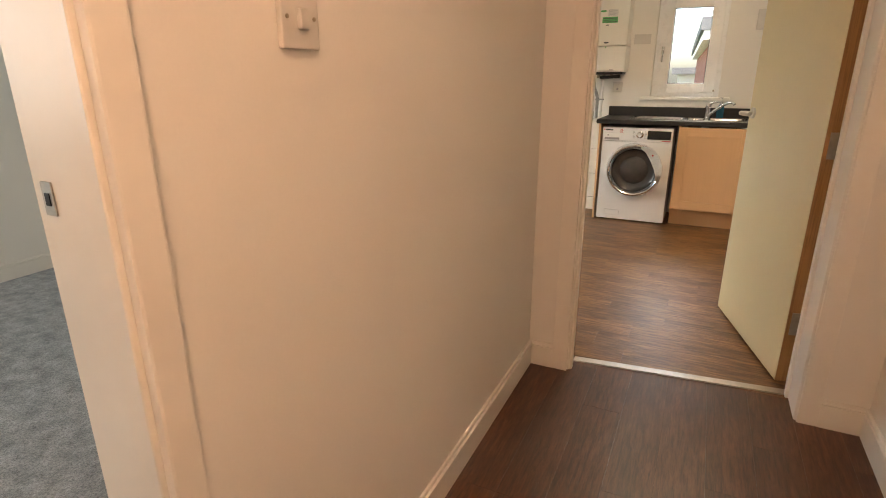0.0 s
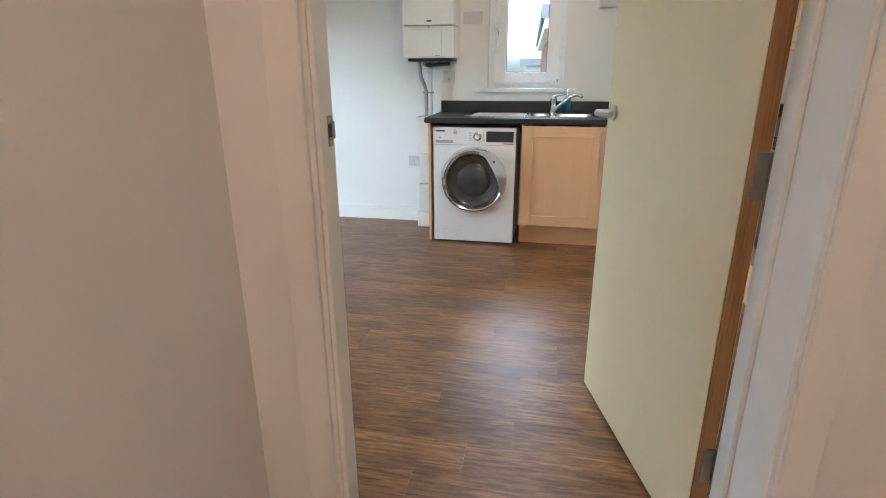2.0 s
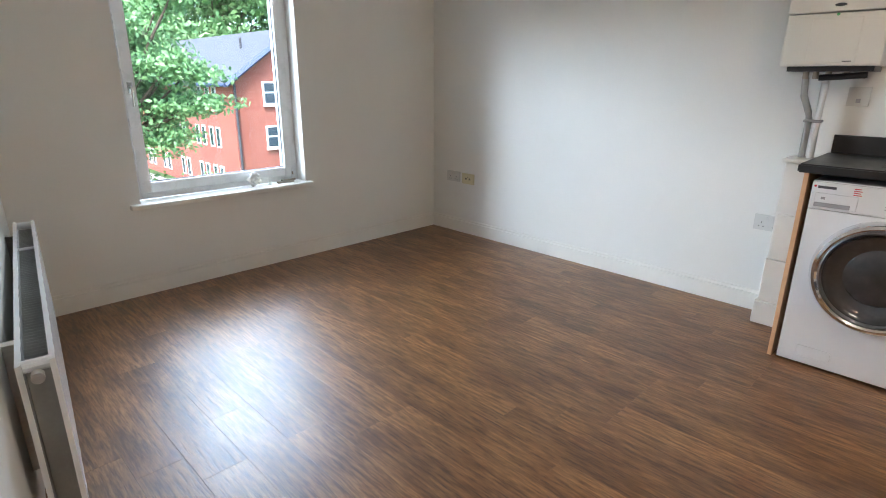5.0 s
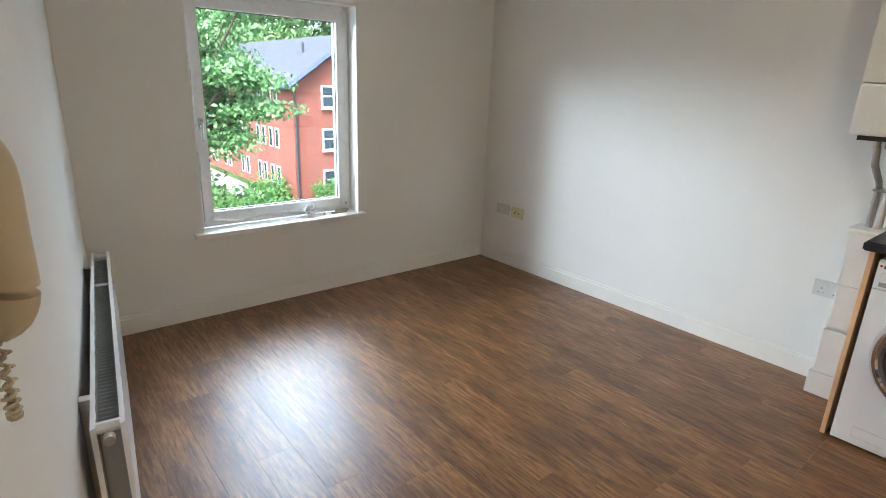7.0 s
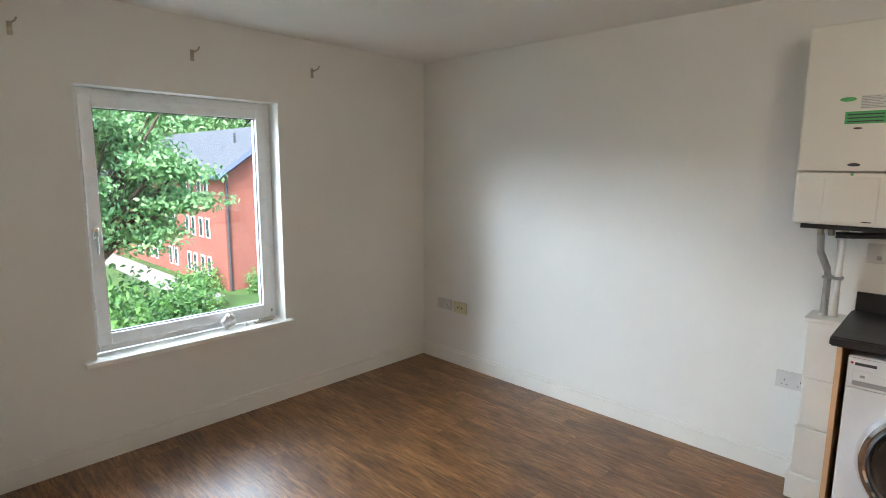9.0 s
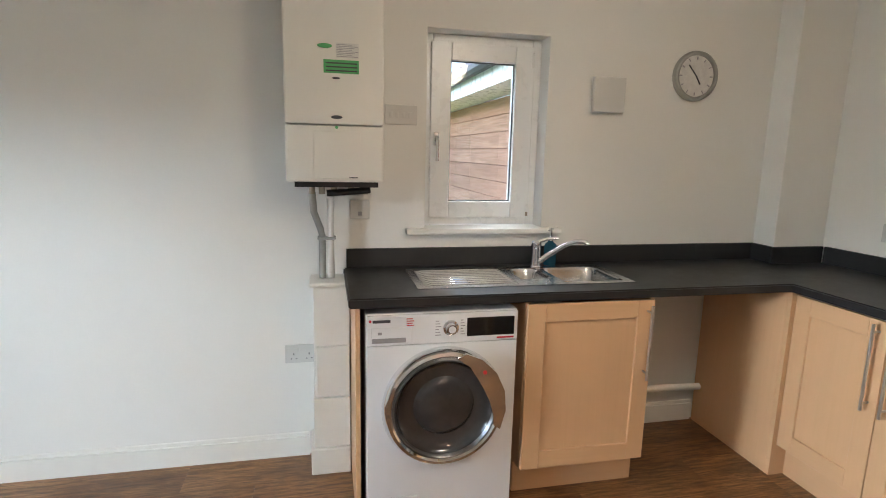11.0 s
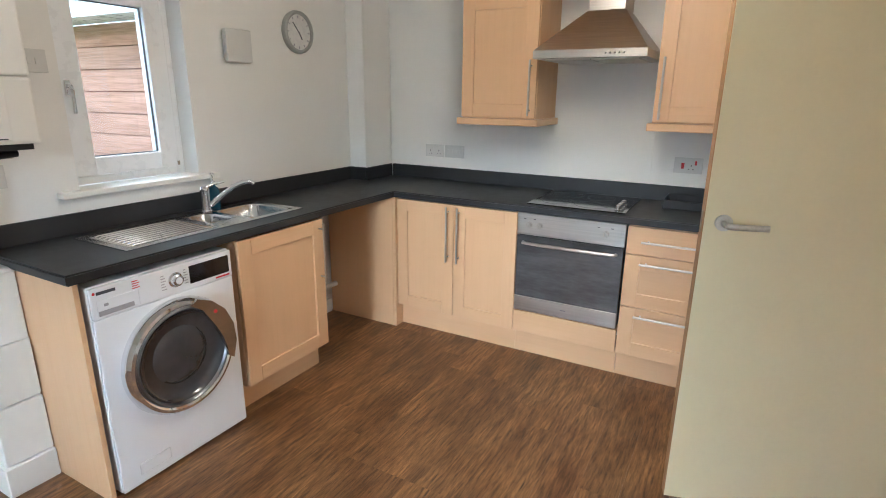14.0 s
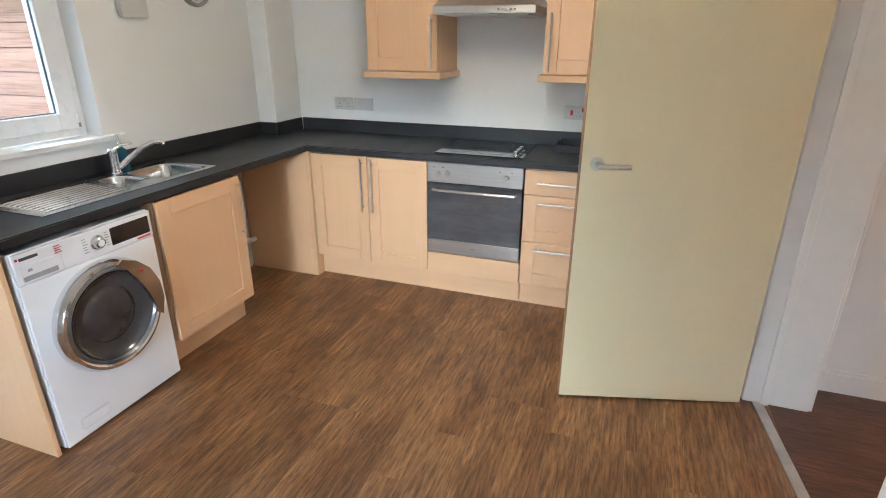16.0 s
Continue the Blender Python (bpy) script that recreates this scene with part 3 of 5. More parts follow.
# ---- kitchen: worktop and units ----
YF, XF = 6.003, 1.846
bm = prism_bm([(-0.06, YF), (XF, YF), (XF, 4.05), (XE - 0.002, 4.05), (XE - 0.002, 6.418), (2.123, 6.418), (2.123, YN - 0.002), (-0.06, YN - 0.002)], 0.872, 0.91)
edges = [e for e in bm.edges if all(abs(v.co.z - 0.91) < 1e-4 for v in e.verts) or all(abs(v.co.z - 0.872) < 1e-4 for v in e.verts)]
bmesh.ops.bevel(bm, geom=edges, offset=0.006, segments=2, affect="EDGES")
worktop = solid("worktop", bm, LAMINATE, "charcoal laminate worktop in an L over the units", "worktop")
# the sink's opening through the worktop
cut = new("sink_cutter", data_of("sink_cutter", box_bm(0.235, 6.135, 0.85, 1.125, 6.435, 0.93), LAMINATE))
mod = worktop.modifiers.new("opening", "BOOLEAN")
mod.object, mod.operation, mod.solver = cut, "DIFFERENCE", "EXACT"
dg = bpy.context.evaluated_depsgraph_get()
done = bpy.data.meshes.new_from_object(worktop.evaluated_get(dg))
worktop.modifiers.clear()
worktop.data = done
bpy.data.objects.remove(cut)
up = thing("upstand", (-0.046, YN, 0.91), "charcoal laminate upstand behind the worktop", "upstand")
part("strip", box_bm(-0.046, YN - 0.016, 0.9105, 2.107, YN - 0.001, 0.998, 0.002), LAMINATE, up)
part("strip", box_bm(2.108, 6.418, 0.9105, 2.124, YN - 0.001, 0.998, 0.002), LAMINATE, up)
part("strip", box_bm(2.108, 6.402, 0.9105, 2.422, 6.418, 0.998, 0.002), LAMINATE, up)
part("strip", box_bm(XE - 0.017, 4.06, 0.9105, XE - 0.001, 6.40, 0.998, 0.002), LAMINATE, up)


def bar_handle(parent, p, axis, length, out):
    """A straight steel bar on two short posts; out is the way it stands off."""
    p, o = Vector(p), Vector(out)
    d = Vector((0, 0, 1)) if axis == "Z" else (Vector((1, 0, 0)) if axis == "X" else Vector((0, 1, 0)))
    h = part("handle", cyl_bm(p + o * 0.032, axis, 0.006, length, 14), STEEL, parent, "brushed steel bar handle", True)
    for s in (-1, 1):
        part("post", cyl_bm(p + o * 0.016 + d * s * (length / 2 - 0.03), out, 0.0045, 0.032, 10), STEEL, h, "", True)


def shaker(parent, name, axis, front, a0, a1, z0, z1, facing, rail=0.075, grain=None, slab=False):
    """A framed door or drawer front: axis 'X' or 'Y' along its width, front the coordinate of its face."""
    t = 0.019
    back = front - facing * t

    def b(u0, u1, w0, w1, f, k, bev, bm=None):
        return box_bm(u0, f, w0, u1, k, w1, bev, bm) if axis == "X" else box_bm(f, u0, w0, k, u1, w1, bev, bm)

    if slab:
        return part(name, b(a0, a1, z0, z1, front, back, 0.002), grain or BEECH, parent)
    bm = b(a0 + rail - 0.004, a1 - rail + 0.004, z0 + rail - 0.004, z1 - rail + 0.004, front - facing * 0.010, back, 0.0)
    ob = part(name, bm, grain or BEECH, parent)
    for u0, u1, w0, w1, mt in ((a0, a0 + rail, z0, z1, BEECH), (a1 - rail, a1, z0, z1, BEECH), (a0 + rail, a1 - rail, z0, z0 + rail, BEECH_H if axis == "Y" else BEECH_X), (a0 + rail, a1 - rail, z1 - rail, z1, BEECH_H if axis == "Y" else BEECH_X)):
        part("stile" if w1 - w0 > rail + 0.001 and u1 - u0 < rail + 0.001 else "rail", b(u0, u1, w0, w1, front, back, 0.0018), mt, ob)
    return ob


# panel beside the washing machine
solid("end_panel", box_bm(-0.036, 6.022, 0, -0.018, 6.55, 0.871, 0.001), BEECH, "beech veneer end panel beside the washing machine", "panel")

# sink unit
su = thing("sink_cabinet", (0.63, 6.03, 0), "beech-effect cabinet under the sink with a slightly open door", "cabinet")
part("body", box_bm(0.63, 6.032, 0.15, 0.648, 6.53, 0.871), BEECH, su)
part("body", box_bm(1.178, 6.032, 0.15, 1.196, 6.53, 0.871), BEECH, su)
part("bottom", box_bm(0.649, 6.032, 0.15, 1.177, 6.53, 0.168), BEECH_X, su)
d = shaker(su, "door", "X", 6.008, 0.632, 1.186, 0.155, 0.862, -1)
bar_handle(d, (1.155, 6.008, 0.685), "Z", 0.32, (0, -1, 0))
part("plinth", box_bm(0.632, 6.10, 0, 1.196, 6.116, 0.149), BEECH_X, su)

# corner unit with two doors
cu = thing("corner_cabinet", (1.86, 5.19, 0), "beech-effect two-door base cabinet in the corner", "cabinet")
part("end_panel", box_bm(1.848, 6.02, 0, 1.866, 6.545, 0.871, 0.001), BEECH, cu)
part("plinth", box_bm(1.901, 6.0, 0, 1.946, 6.0195, 0.149), BEECH_X, cu)
part("corner_post", box_bm(1.848, 5.998, 0, 1.90, 6.0195, 0.871, 0.001), BEECH, cu)
part("body", box_bm(1.888, 5.19, 0.15, 2.42, 5.995, 0.168), BEECH_H, cu)
part("side", box_bm(1.888, 5.19, 0.1685, 2.42, 5.206, 0.871), BEECH, cu)
d1 = shaker(cu, "door", "Y", 1.866, 5.592, 5.994, 0.155, 0.862, -1)
d2 = shaker(cu, "door", "Y", 1.866, 5.188, 5.588, 0.155, 0.862, -1)
bar_handle(d1, (1.866, 5.625, 0.68), "Z", 0.34, (-1, 0, 0))
bar_handle(d2, (1.866, 5.553, 0.68), "Z", 0.34, (-1, 0, 0))
part("plinth", box_bm(1.93, 5.188, 0, 1.946, 5.998, 0.149), BEECH_H, cu)

# oven housing and oven
oh = thing("oven_housing", (1.87, 4.59, 0), "beech-effect oven housing with a filler panel below", "cabinet")
part("panel", box_bm(1.866, 4.594, 0.155, 1.884, 5.184, 0.283, 0.0015), BEECH_H, oh)
part("plinth", box_bm(1.93, 4.594, 0, 1.946, 5.187, 0.149), BEECH_H, oh)
part("floor_panel", box_bm(1.886, 4.596, 0.262, 2.40, 5.18, 0.280), BEECH_H, oh)
ov = thing("oven", (1.866, 4.89, 0.285), "stainless steel built-in oven with a dark glass door", "oven")
part("body", box_bm(1.888, 4.604, 0.287, 2.38, 5.176, 0.862), BLACK, ov)
pn = part("control_panel", box_bm(1.868, 4.598, 0.742, 1.8875, 5.184, 0.866, 0.002), STEEL, ov)
for y in (5.115, 5.055, 4.695):
    k = part("knob", lathe_bm([(0.0, 0.0), (0.017, 0.0), (0.0165, 0.004), (0.013, 0.006), (0.0125, 0.020), (0.0, 0.021)], (1.868, y, 0.803), "-X", 24), STEEL_V, pn, "", True)
    part("grip", box_bm(1.840, y - 0.0028, 0.788, 1.850, y + 0.0028, 0.818, 0.001), STEEL, k)
for y in (5.14, 5.085, 4.735, 4.665):
    part("mark", box_bm(1.8672, y - 0.006, 0.832, 1.8682, y + 0.006, 0.836), INK, pn)
dr = part("door", box_bm(1.864, 4.600, 0.378, 1.8875, 5.182, 0.738, 0.002), OVENGLASS, ov, "dark mirrored glass door")
part("trim", box_bm(1.862, 4.600, 0.290, 1.8875, 5.182, 0.3775, 0.002), STEEL, dr)
part("top_trim", box_bm(1.8625, 4.600, 0.722, 1.8638, 5.182, 0.737), BLACK, dr)
hp = [(1.864, 4.635, 0.700), (1.838, 4.64, 0.702), (1.824, 4.72, 0.704), (1.818, 4.89, 0.705), (1.824, 5.06, 0.704), (1.838, 5.14, 0.702), (1.864, 5.145, 0.700)]
part("handle", tube_bm(hp, 0.0085, 12), STEEL, dr, "bowed steel handle", True)
part("badge", box_bm(1.8612, 4.875, 0.332, 1.8622, 4.905, 0.338), GREYINK, dr)

# drawers
du = thing("drawer_cabinet", (1.87, 4.09, 0), "beech-effect cabinet with three drawers", "cabinet")
for z0, z1, slab in ((0.718, 0.862, True), (0.432, 0.714, False), (0.155, 0.428, False)):
    w = shaker(du, "drawer", "Y", 1.866, 4.108, 4.588, z0, z1, -1, grain=BEECH_H, slab=slab)
    bar_handle(w, (1.866, 4.348, z1 - (0.072 if slab else 0.040)), "Y", 0.33, (-1, 0, 0))
part("body", box_bm(1.888, 4.112, 0.15, 2.42, 4.584, 0.871), BEECH, du)
part("plinth", box_bm(1.93, 4.094, 0, 1.946, 4.591, 0.149), BEECH_H, du)
part("end_panel", box_bm(1.868, 4.074, 0, 2.42, 4.092, 0.871, 0.001), BEECH, du)

# hob
hb = thing("hob", (2.12, 4.885, 0.911), "black ceramic glass hob with four side knobs", "hob")
part("glass", box_bm(1.90, 4.615, 0.911, 2.385, 5.15, 0.917, 0.002), DARKGLASS, hb)
for x, y, r in ((2.03, 5.02, 0.075), (2.26, 5.02, 0.09), (2.03, 4.82, 0.09), (2.26, 4.82, 0.075)):
    part("cooking_zone", lathe_bm([(r, 0.0), (r + 0.002, 0.0004), (r + 0.004, 0.0)], (x, y, 0.9172), "Z", 36), INK, hb)
for i in range(4):
    part("knob", lathe_bm([(0.0, 0.0), (0.019, 0.0), (0.019, 0.004), (0.0135, 0.006), (0.013, 0.024), (0.010, 0.027), (0.0, 0.0275)], (1.96 + 0.052 * i, 4.665, 0.917), "Z", 24), CHROME, hb, "chrome knob", True)

# splash panels behind the hob
sp = thing("splash_panel", (XE, 4.6, 0.998), "plain white splash panel between worktop and wall units", "panel")
part("panel", box_bm(XE - 0.006, 4.59, 0.999, XE - 0.001, 5.17, 1.545), WALL, sp)
part("panel", box_bm(XE - 0.006, 4.59, 1.548, XE - 0.001, 5.17, 1.90), WALL, sp)
part("panel", box_bm(XE - 0.006, 4.06, 0.999, XE - 0.001, 4.587, 1.36), WALL, sp)

# wall units
def wall_unit(y0, y1, hinge_side, label):
    u = thing("wall_cabinet", (2.25, (y0 + y1) / 2, 1.32), label, "cabinet", "wall cabinets beside the hood")
    part("body", box_bm(2.088, y0 + 0.022, 1.362, XE - 0.001, y1 - 0.022, 2.034, 0.001), BEECH, u)
    dd = shaker(u, "door", "Y", 2.067, y0 + 0.024, y1 - 0.024, 1.368, 2.028, -1)
    hy = y0 + 0.055 if hinge_side > 0 else y1 - 0.055
    bar_handle(dd, (2.067, hy, 1.53), "Z", 0.30, (-1, 0, 0))
    part("light_rail", box_bm(2.05, y0, 1.322, XE - 0.001, y1, 1.361, 0.004), BEECH_H, u)
    return u


wall_unit(5.168, 5.678, 1, "beech-effect wall cabinet beside the hood")
wall_unit(4.104, 4.585, -1, "beech-effect wall cabinet beside the fridge")
cn = solid("cornice", box_bm(2.045, 4.10, 2.036, XE - 0.001, 5.684, 2.084, 0.006), BEECH_H, "beech-effect cornice bridging both wall cabinets", "cornice")

# extractor hood
hd = thing("extractor_hood", (2.2, 4.875, 1.676), "stainless steel chimney extractor hood", "extractor hood")
part("canopy_rim", box_bm(1.907, 4.592, 1.676, XE - 0.001, 5.162, 1.716, 0.002), STEEL, hd)
bm = bmesh.new()
lowv = [bm.verts.new(p) for p in ((1.909, 4.594, 1.7165), (XE - 0.001, 4.594, 1.7165), (XE - 0.001, 5.160, 1.7165), (1.909, 5.160, 1.7165))]
topv = [bm.verts.new(p) for p in ((2.215, 4.775, 1.935), (XE - 0.001, 4.775, 1.935), (XE - 0.001, 4.975, 1.935), (2.215, 4.975, 1.935))]
for i in range(4):
    bm.faces.new((lowv[i], lowv[(i + 1) % 4], topv[(i + 1) % 4], topv[i]))
bm.faces.new(topv), bm.faces.new(lowv[::-1])
bmesh.ops.recalc_face_normals(bm, faces=bm.faces)
part("canopy", bm, STEEL_V, hd)
part("chimney", box_bm(2.218, 4.778, 1.9355, XE - 0.001, 4.972, 2.035, 0.002), STEEL_V, hd)
part("filter", box_bm(1.96, 4.64, 1.669, 2.39, 4.872, 1.6755), STEEL, hd)
part("filter", box_bm(1.96, 4.878, 1.669, 2.39, 5.11, 1.6755), STEEL, hd)
for i in range(5):
    part("button", cyl_bm((1.9055, 4.70 + 0.022 * i, 1.696), "X", 0.0055, 0.006, 14), CHROME, hd, "", True)

# ---- sink, tap, soap ----
sk = thing("sink", (0.68, 6.29, 0.911), "stainless steel one-and-a-half bowl sink with ribbed drainer", "sink")
def bowl(bm, x0, y0, x1, y1, depth, top, ins=0.018):
    rings = []
    for ox, z in ((0.0, top), (ins * 0.4, top - 0.012), (ins, top - depth * 0.85), (ins + 0.03, top - depth)):
        a, b, c, d2 = x0 + ox, y0 + ox, x1 - ox, y1 - ox
        rad = 0.045
        ring = []
        for cx, cy, a0 in ((c - rad, d2 - rad, 0), (a + rad, d2 - rad, 90), (a + rad, b + rad, 180), (c - rad, b + rad, 270)):
            for k in range(6):
                an = radians(a0 + 18 * k)
                ring.append(bm.verts.new((cx + rad * math.cos(an), cy + rad * math.sin(an), z)))
        rings.append(ring)
    n = len(rings[0])
    for i in range(3):
        for k in range(n):
            bm.faces.new((rings[i][k], rings[i][(k + 1) % n], rings[i + 1][(k + 1) % n], rings[i + 1][k]))
    bm.faces.new(rings[3])
    return rings[0]


ZT = 0.915
for (bx0, by0, bx1, by1, dep, nm) in ((0.845, 6.145, 1.115, 6.425, 0.17, "bowl"), (0.675, 6.215, 0.815, 6.42, 0.10, "half_bowl")):
    bm = bmesh.new()
    bowl(bm, bx0, by0, bx1, by1, dep, ZT - 0.001)
    part(nm, bm, SINKM, sk, "", True)
bm = bmesh.new()
for a in ((0.21, 6.108, 1.153, 6.144), (0.21, 6.426, 1.153, 6.466), (0.21, 6.144, 0.245, 6.426), (1.116, 6.144, 1.153, 6.426), (0.816, 6.144, 0.844, 6.426), (0.640, 6.144, 0.674, 6.426), (0.674, 6.144, 0.816, 6.214), (0.674, 6.421, 0.816, 6.426)):
    box_bm(a[0], a[1], 0.9105, a[2], a[3], ZT, 0.0, bm)
part("rim", bm, SINKM, sk)
bm = bmesh.new()
nrib = 9
for i in range(nrib * 4 + 1):
    y = 6.144 + (6.426 - 6.144) * i / (nrib * 4)
    z = ZT - 0.0055 + 0.0048 * math.cos(2 * math.pi * i / 4)
    bm.verts.new((0.245, y, z - 0.001)), bm.verts.new((0.640, y, z))
bm.verts.ensure_lookup_table()
for i in range(nrib * 4):
    bm.faces.new((bm.verts[2 * i], bm.verts[2 * i + 1], bm.verts[2 * i + 3], bm.verts[2 * i + 2]))
bmesh.ops.recalc_face_normals(bm, faces=bm.faces)
part("drainer", bm, SINKM, sk)
for i in range(nrib):
    y = 6.160 + 0.031 * i
    part("rib", tube_bm([(0.262, y, ZT - 0.004), (0.275, y, ZT + 0.0005), (0.610, y, ZT + 0.0005), (0.626, y, ZT - 0.004)], 0.0048, 8), CHROME, sk, "", True)
for x, y, z in ((0.98, 6.285, ZT - 0.1705), (0.745, 6.317, ZT - 0.1005)):
    part("waste", lathe_bm([(0.0, 0.001), (0.022, 0.001), (0.034, 0.004), (0.038, 0.0)], (x, y, z), "Z", 24), CHROME, sk, "", True)

tp = thing("tap", (0.83, 6.446, ZT), "chrome monobloc mixer tap with a low angled spout", "tap")
part("base", lathe_bm([(0.0, 0.0), (0.027, 0.0), (0.027, 0.006), (0.023, 0.010), (0.0225, 0.085), (0.024, 0.09), (0.024, 0.118), (0.018, 0.126), (0.0, 0.128)], (0.83, 6.446, ZT), "Z", 28), CHROME, tp, "", True)
part("spout", tube_bm([(0.845, 6.435, ZT + 0.03), (0.88, 6.415, ZT + 0.062), (0.94, 6.375, ZT + 0.115), (0.985, 6.345, ZT + 0.138), (1.015, 6.328, ZT + 0.138), (1.03, 6.32, ZT + 0.125)], [0.014, 0.0135, 0.012, 0.011, 0.011, 0.0115], 14), CHROME, tp, "", True)
part("lever", tube_bm([(0.835, 6.44, ZT + 0.122), (0.87, 6.43, ZT + 0.136), (0.925, 6.415, ZT + 0.142)], [0.011, 0.008, 0.006], 12), CHROME, tp, "", True)
sb = thing("soap_bottle", (0.93, 6.51, 0.911), "blue washing-up soap bottle with a chrome pump", "soap bottle")
part("bottle", lathe_bm([(0.0, 0.0), (0.029, 0.0), (0.031, 0.006), (0.031, 0.088), (0.026, 0.104), (0.013, 0.114), (0.012, 0.12), (0.0, 0.12)], (0.93, 6.51, 0.911), "Z", 24), BLUE_SOAP, sb, "dark blue bottle", True)
pmp = part("pump", lathe_bm([(0.0, 0.0), (0.014, 0.0), (0.014, 0.018), (0.006, 0.02), (0.005, 0.05), (0.012, 0.052), (0.011, 0.062), (0.0, 0.063)], (0.93, 6.51, 1.0312), "Z", 18), CHROME, sb, "chrome pump", True)
part("nozzle", tube_bm([(0.93, 6.51, 1.088), (0.915, 6.49, 1.09), (0.905, 6.477, 1.084)], 0.004, 8), CHROME, pmp, "", True)
tray = thing("baking_tray", (2.26, 4.28, 0.911), "black tray leaning against the upstand", "tray")
part("base", box_bm(2.16, 4.085, 0.9112, 2.41, 4.475, 0.916, 0.002), BLACK, tray)
for a in ((2.16, 4.085, 2.166, 4.475), (2.404, 4.085, 2.41, 4.475), (2.166, 4.085, 2.404, 4.091), (2.166, 4.469, 2.404, 4.475)):
    part("rim", box_bm(a[0], a[1], 0.9162, a[2], a[3], 0.958, 0.002), BLACK, tray)

# ---- washing machine ----
wm = thing("washing_machine", (0.296, 6.25, 0), "white front-loading washing machine with a chrome ringed door", "washing machine")
part("body", box_bm(0.002, 6.022, 0.012, 0.592, 6.53, 0.845, 0.008, seg=2), ENAMEL, wm)
part("front_panel", box_bm(0.004, 6.008, 0.014, 0.590, 6.0215, 0.724, 0.005, seg=2), ENAMEL, wm)
cp = part("control_panel", box_bm(0.004, 6.006, 0.7255, 0.590, 6.0215, 0.842, 0.006, seg=2), ENAMEL, wm)
part("display", box_bm(0.385, 6.0045, 0.748, 0.575, 6.0065, 0.822, 0.001), DARKGLASS, cp, "black display")
part("dial", lathe_bm([(0.0, 0.0), (0.030, 0.0), (0.030, 0.004), (0.024, 0.007), (0.022, 0.022), (0.018, 0.025), (0.0, 0.0255)], (0.322, 6.006, 0.785), "-Y", 36), CHROME, cp, "silver programme dial", True)
part("dial_cap", cyl_bm((0.322, 5.981, 0.785), "Y", 0.014, 0.003, 24), ENAMEL, cp)
part("drawer_front", box_bm(0.022, 6.0035, 0.735, 0.172, 6.006, 0.796, 0.002), ENAMEL, cp)
part("drawer_grip", box_bm(0.024, 6.0022, 0.738, 0.150, 6.0036, 0.756, 0.001), GREYINK, cp)
part("logo_bar", box_bm(0.026, 6.005, 0.815, 0.092, 6.0062, 0.826), INK, cp)
part("logo_dot", cyl_bm((0.017, 6.0055, 0.823), "Y", 0.005, 0.002, 12), RED, cp)
for i in range(4):
    part("label_bar", box_bm(0.152, 6.005, 0.800 + i * 0.0085, 0.180 - 0.005 * (i % 2), 6.0062, 0.8035 + i * 0.0085), RED, cp)
for i in range(6):
    for x0, x1 in ((0.262, 0.284), (0.360, 0.378)):
        part("label_bar", box_bm(x0, 6.005, 0.757 + i * 0.011, x1 - 0.004 * ((i * 7) % 3), 6.0062, 0.760 + i * 0.011), GREYINK, cp)
part("label_bar", box_bm(0.505, 6.005, 0.734, 0.575, 6.0062, 0.741), RED, cp)
part("label_bar", box_bm(0.045, 6.002, 0.770, 0.060, 6.0034, 0.780), GREYINK, cp)
part("filter_flap", box_bm(0.075, 6.0055, 0.050, 0.205, 6.008, 0.10, 0.003), ENAMEL, wm)
CW = (0.300, 6.008, 0.475)
ring = part("door", lathe_bm([(0.150, 0.0), (0.238, 0.0), (0.241, 0.012), (0.236, 0.030), (0.226, 0.045), (0.214, 0.048), (0.206, 0.042), (0.202, 0.024), (0.198, 0.004)], CW, "-Y", 72), CHROME, wm, "wide chrome door ring", True)
part("inner_ring", lathe_bm([(0.2055, 0.0415), (0.198, 0.046), (0.190, 0.038), (0.184, 0.020)], CW, "-Y", 64), DRUM, ring, "dark inner rim", True)
part("door_glass", lathe_bm([(0.190, 0.037), (0.182, 0.026), (0.172, 0.018), (0.150, 0.011), (0.120, 0.008), (0.112, 0.014), (0.09, 0.020), (0.05, 0.024), (0.0, 0.025)], CW, "-Y", 64), PORTHOLE, ring, "dark bowl of glass", True)
gp = bmesh.new()
outl = [(0.205, -22), (0.238, -24), (0.239, -5), (0.239, 15), (0.239, 35), (0.237, 55), (0.232, 72), (0.205, 78), (0.190, 62), (0.170, 46), (0.164, 28), (0.172, 8), (0.190, -10)]
top = [gp.verts.new((CW[0] + r * math.cos(radians(a)), CW[1] - 0.0525, CW[2] + r * math.sin(radians(a)))) for r, a in outl]
lo2 = [gp.verts.new((CW[0] + r * math.cos(radians(a)), CW[1] - 0.030, CW[2] + r * math.sin(radians(a)))) for r, a in outl]
gp.faces.new(top), gp.faces.new(lo2[::-1])
for i in range(len(outl)):
    j = (i + 1) % len(outl)
    gp.faces.new((lo2[i], lo2[j], top[j], top[i]))
bmesh.ops.recalc_face_normals(gp, faces=gp.faces)
grip = part("door_grip", gp, CHROME, ring, "chrome grip plate")
part("grip_dot", cyl_bm((CW[0] + 0.206 * math.cos(radians(44)), CW[1] - 0.0535, CW[2] + 0.206 * math.sin(radians(44))), "Y", 0.008, 0.002, 14), RED, wm)
for x in (0.05, 0.54):
    for y in (6.06, 6.48):
        part("foot", cyl_bm((x, y, 0.006), "Z", 0.02, 0.012, 14), BLACK, wm)

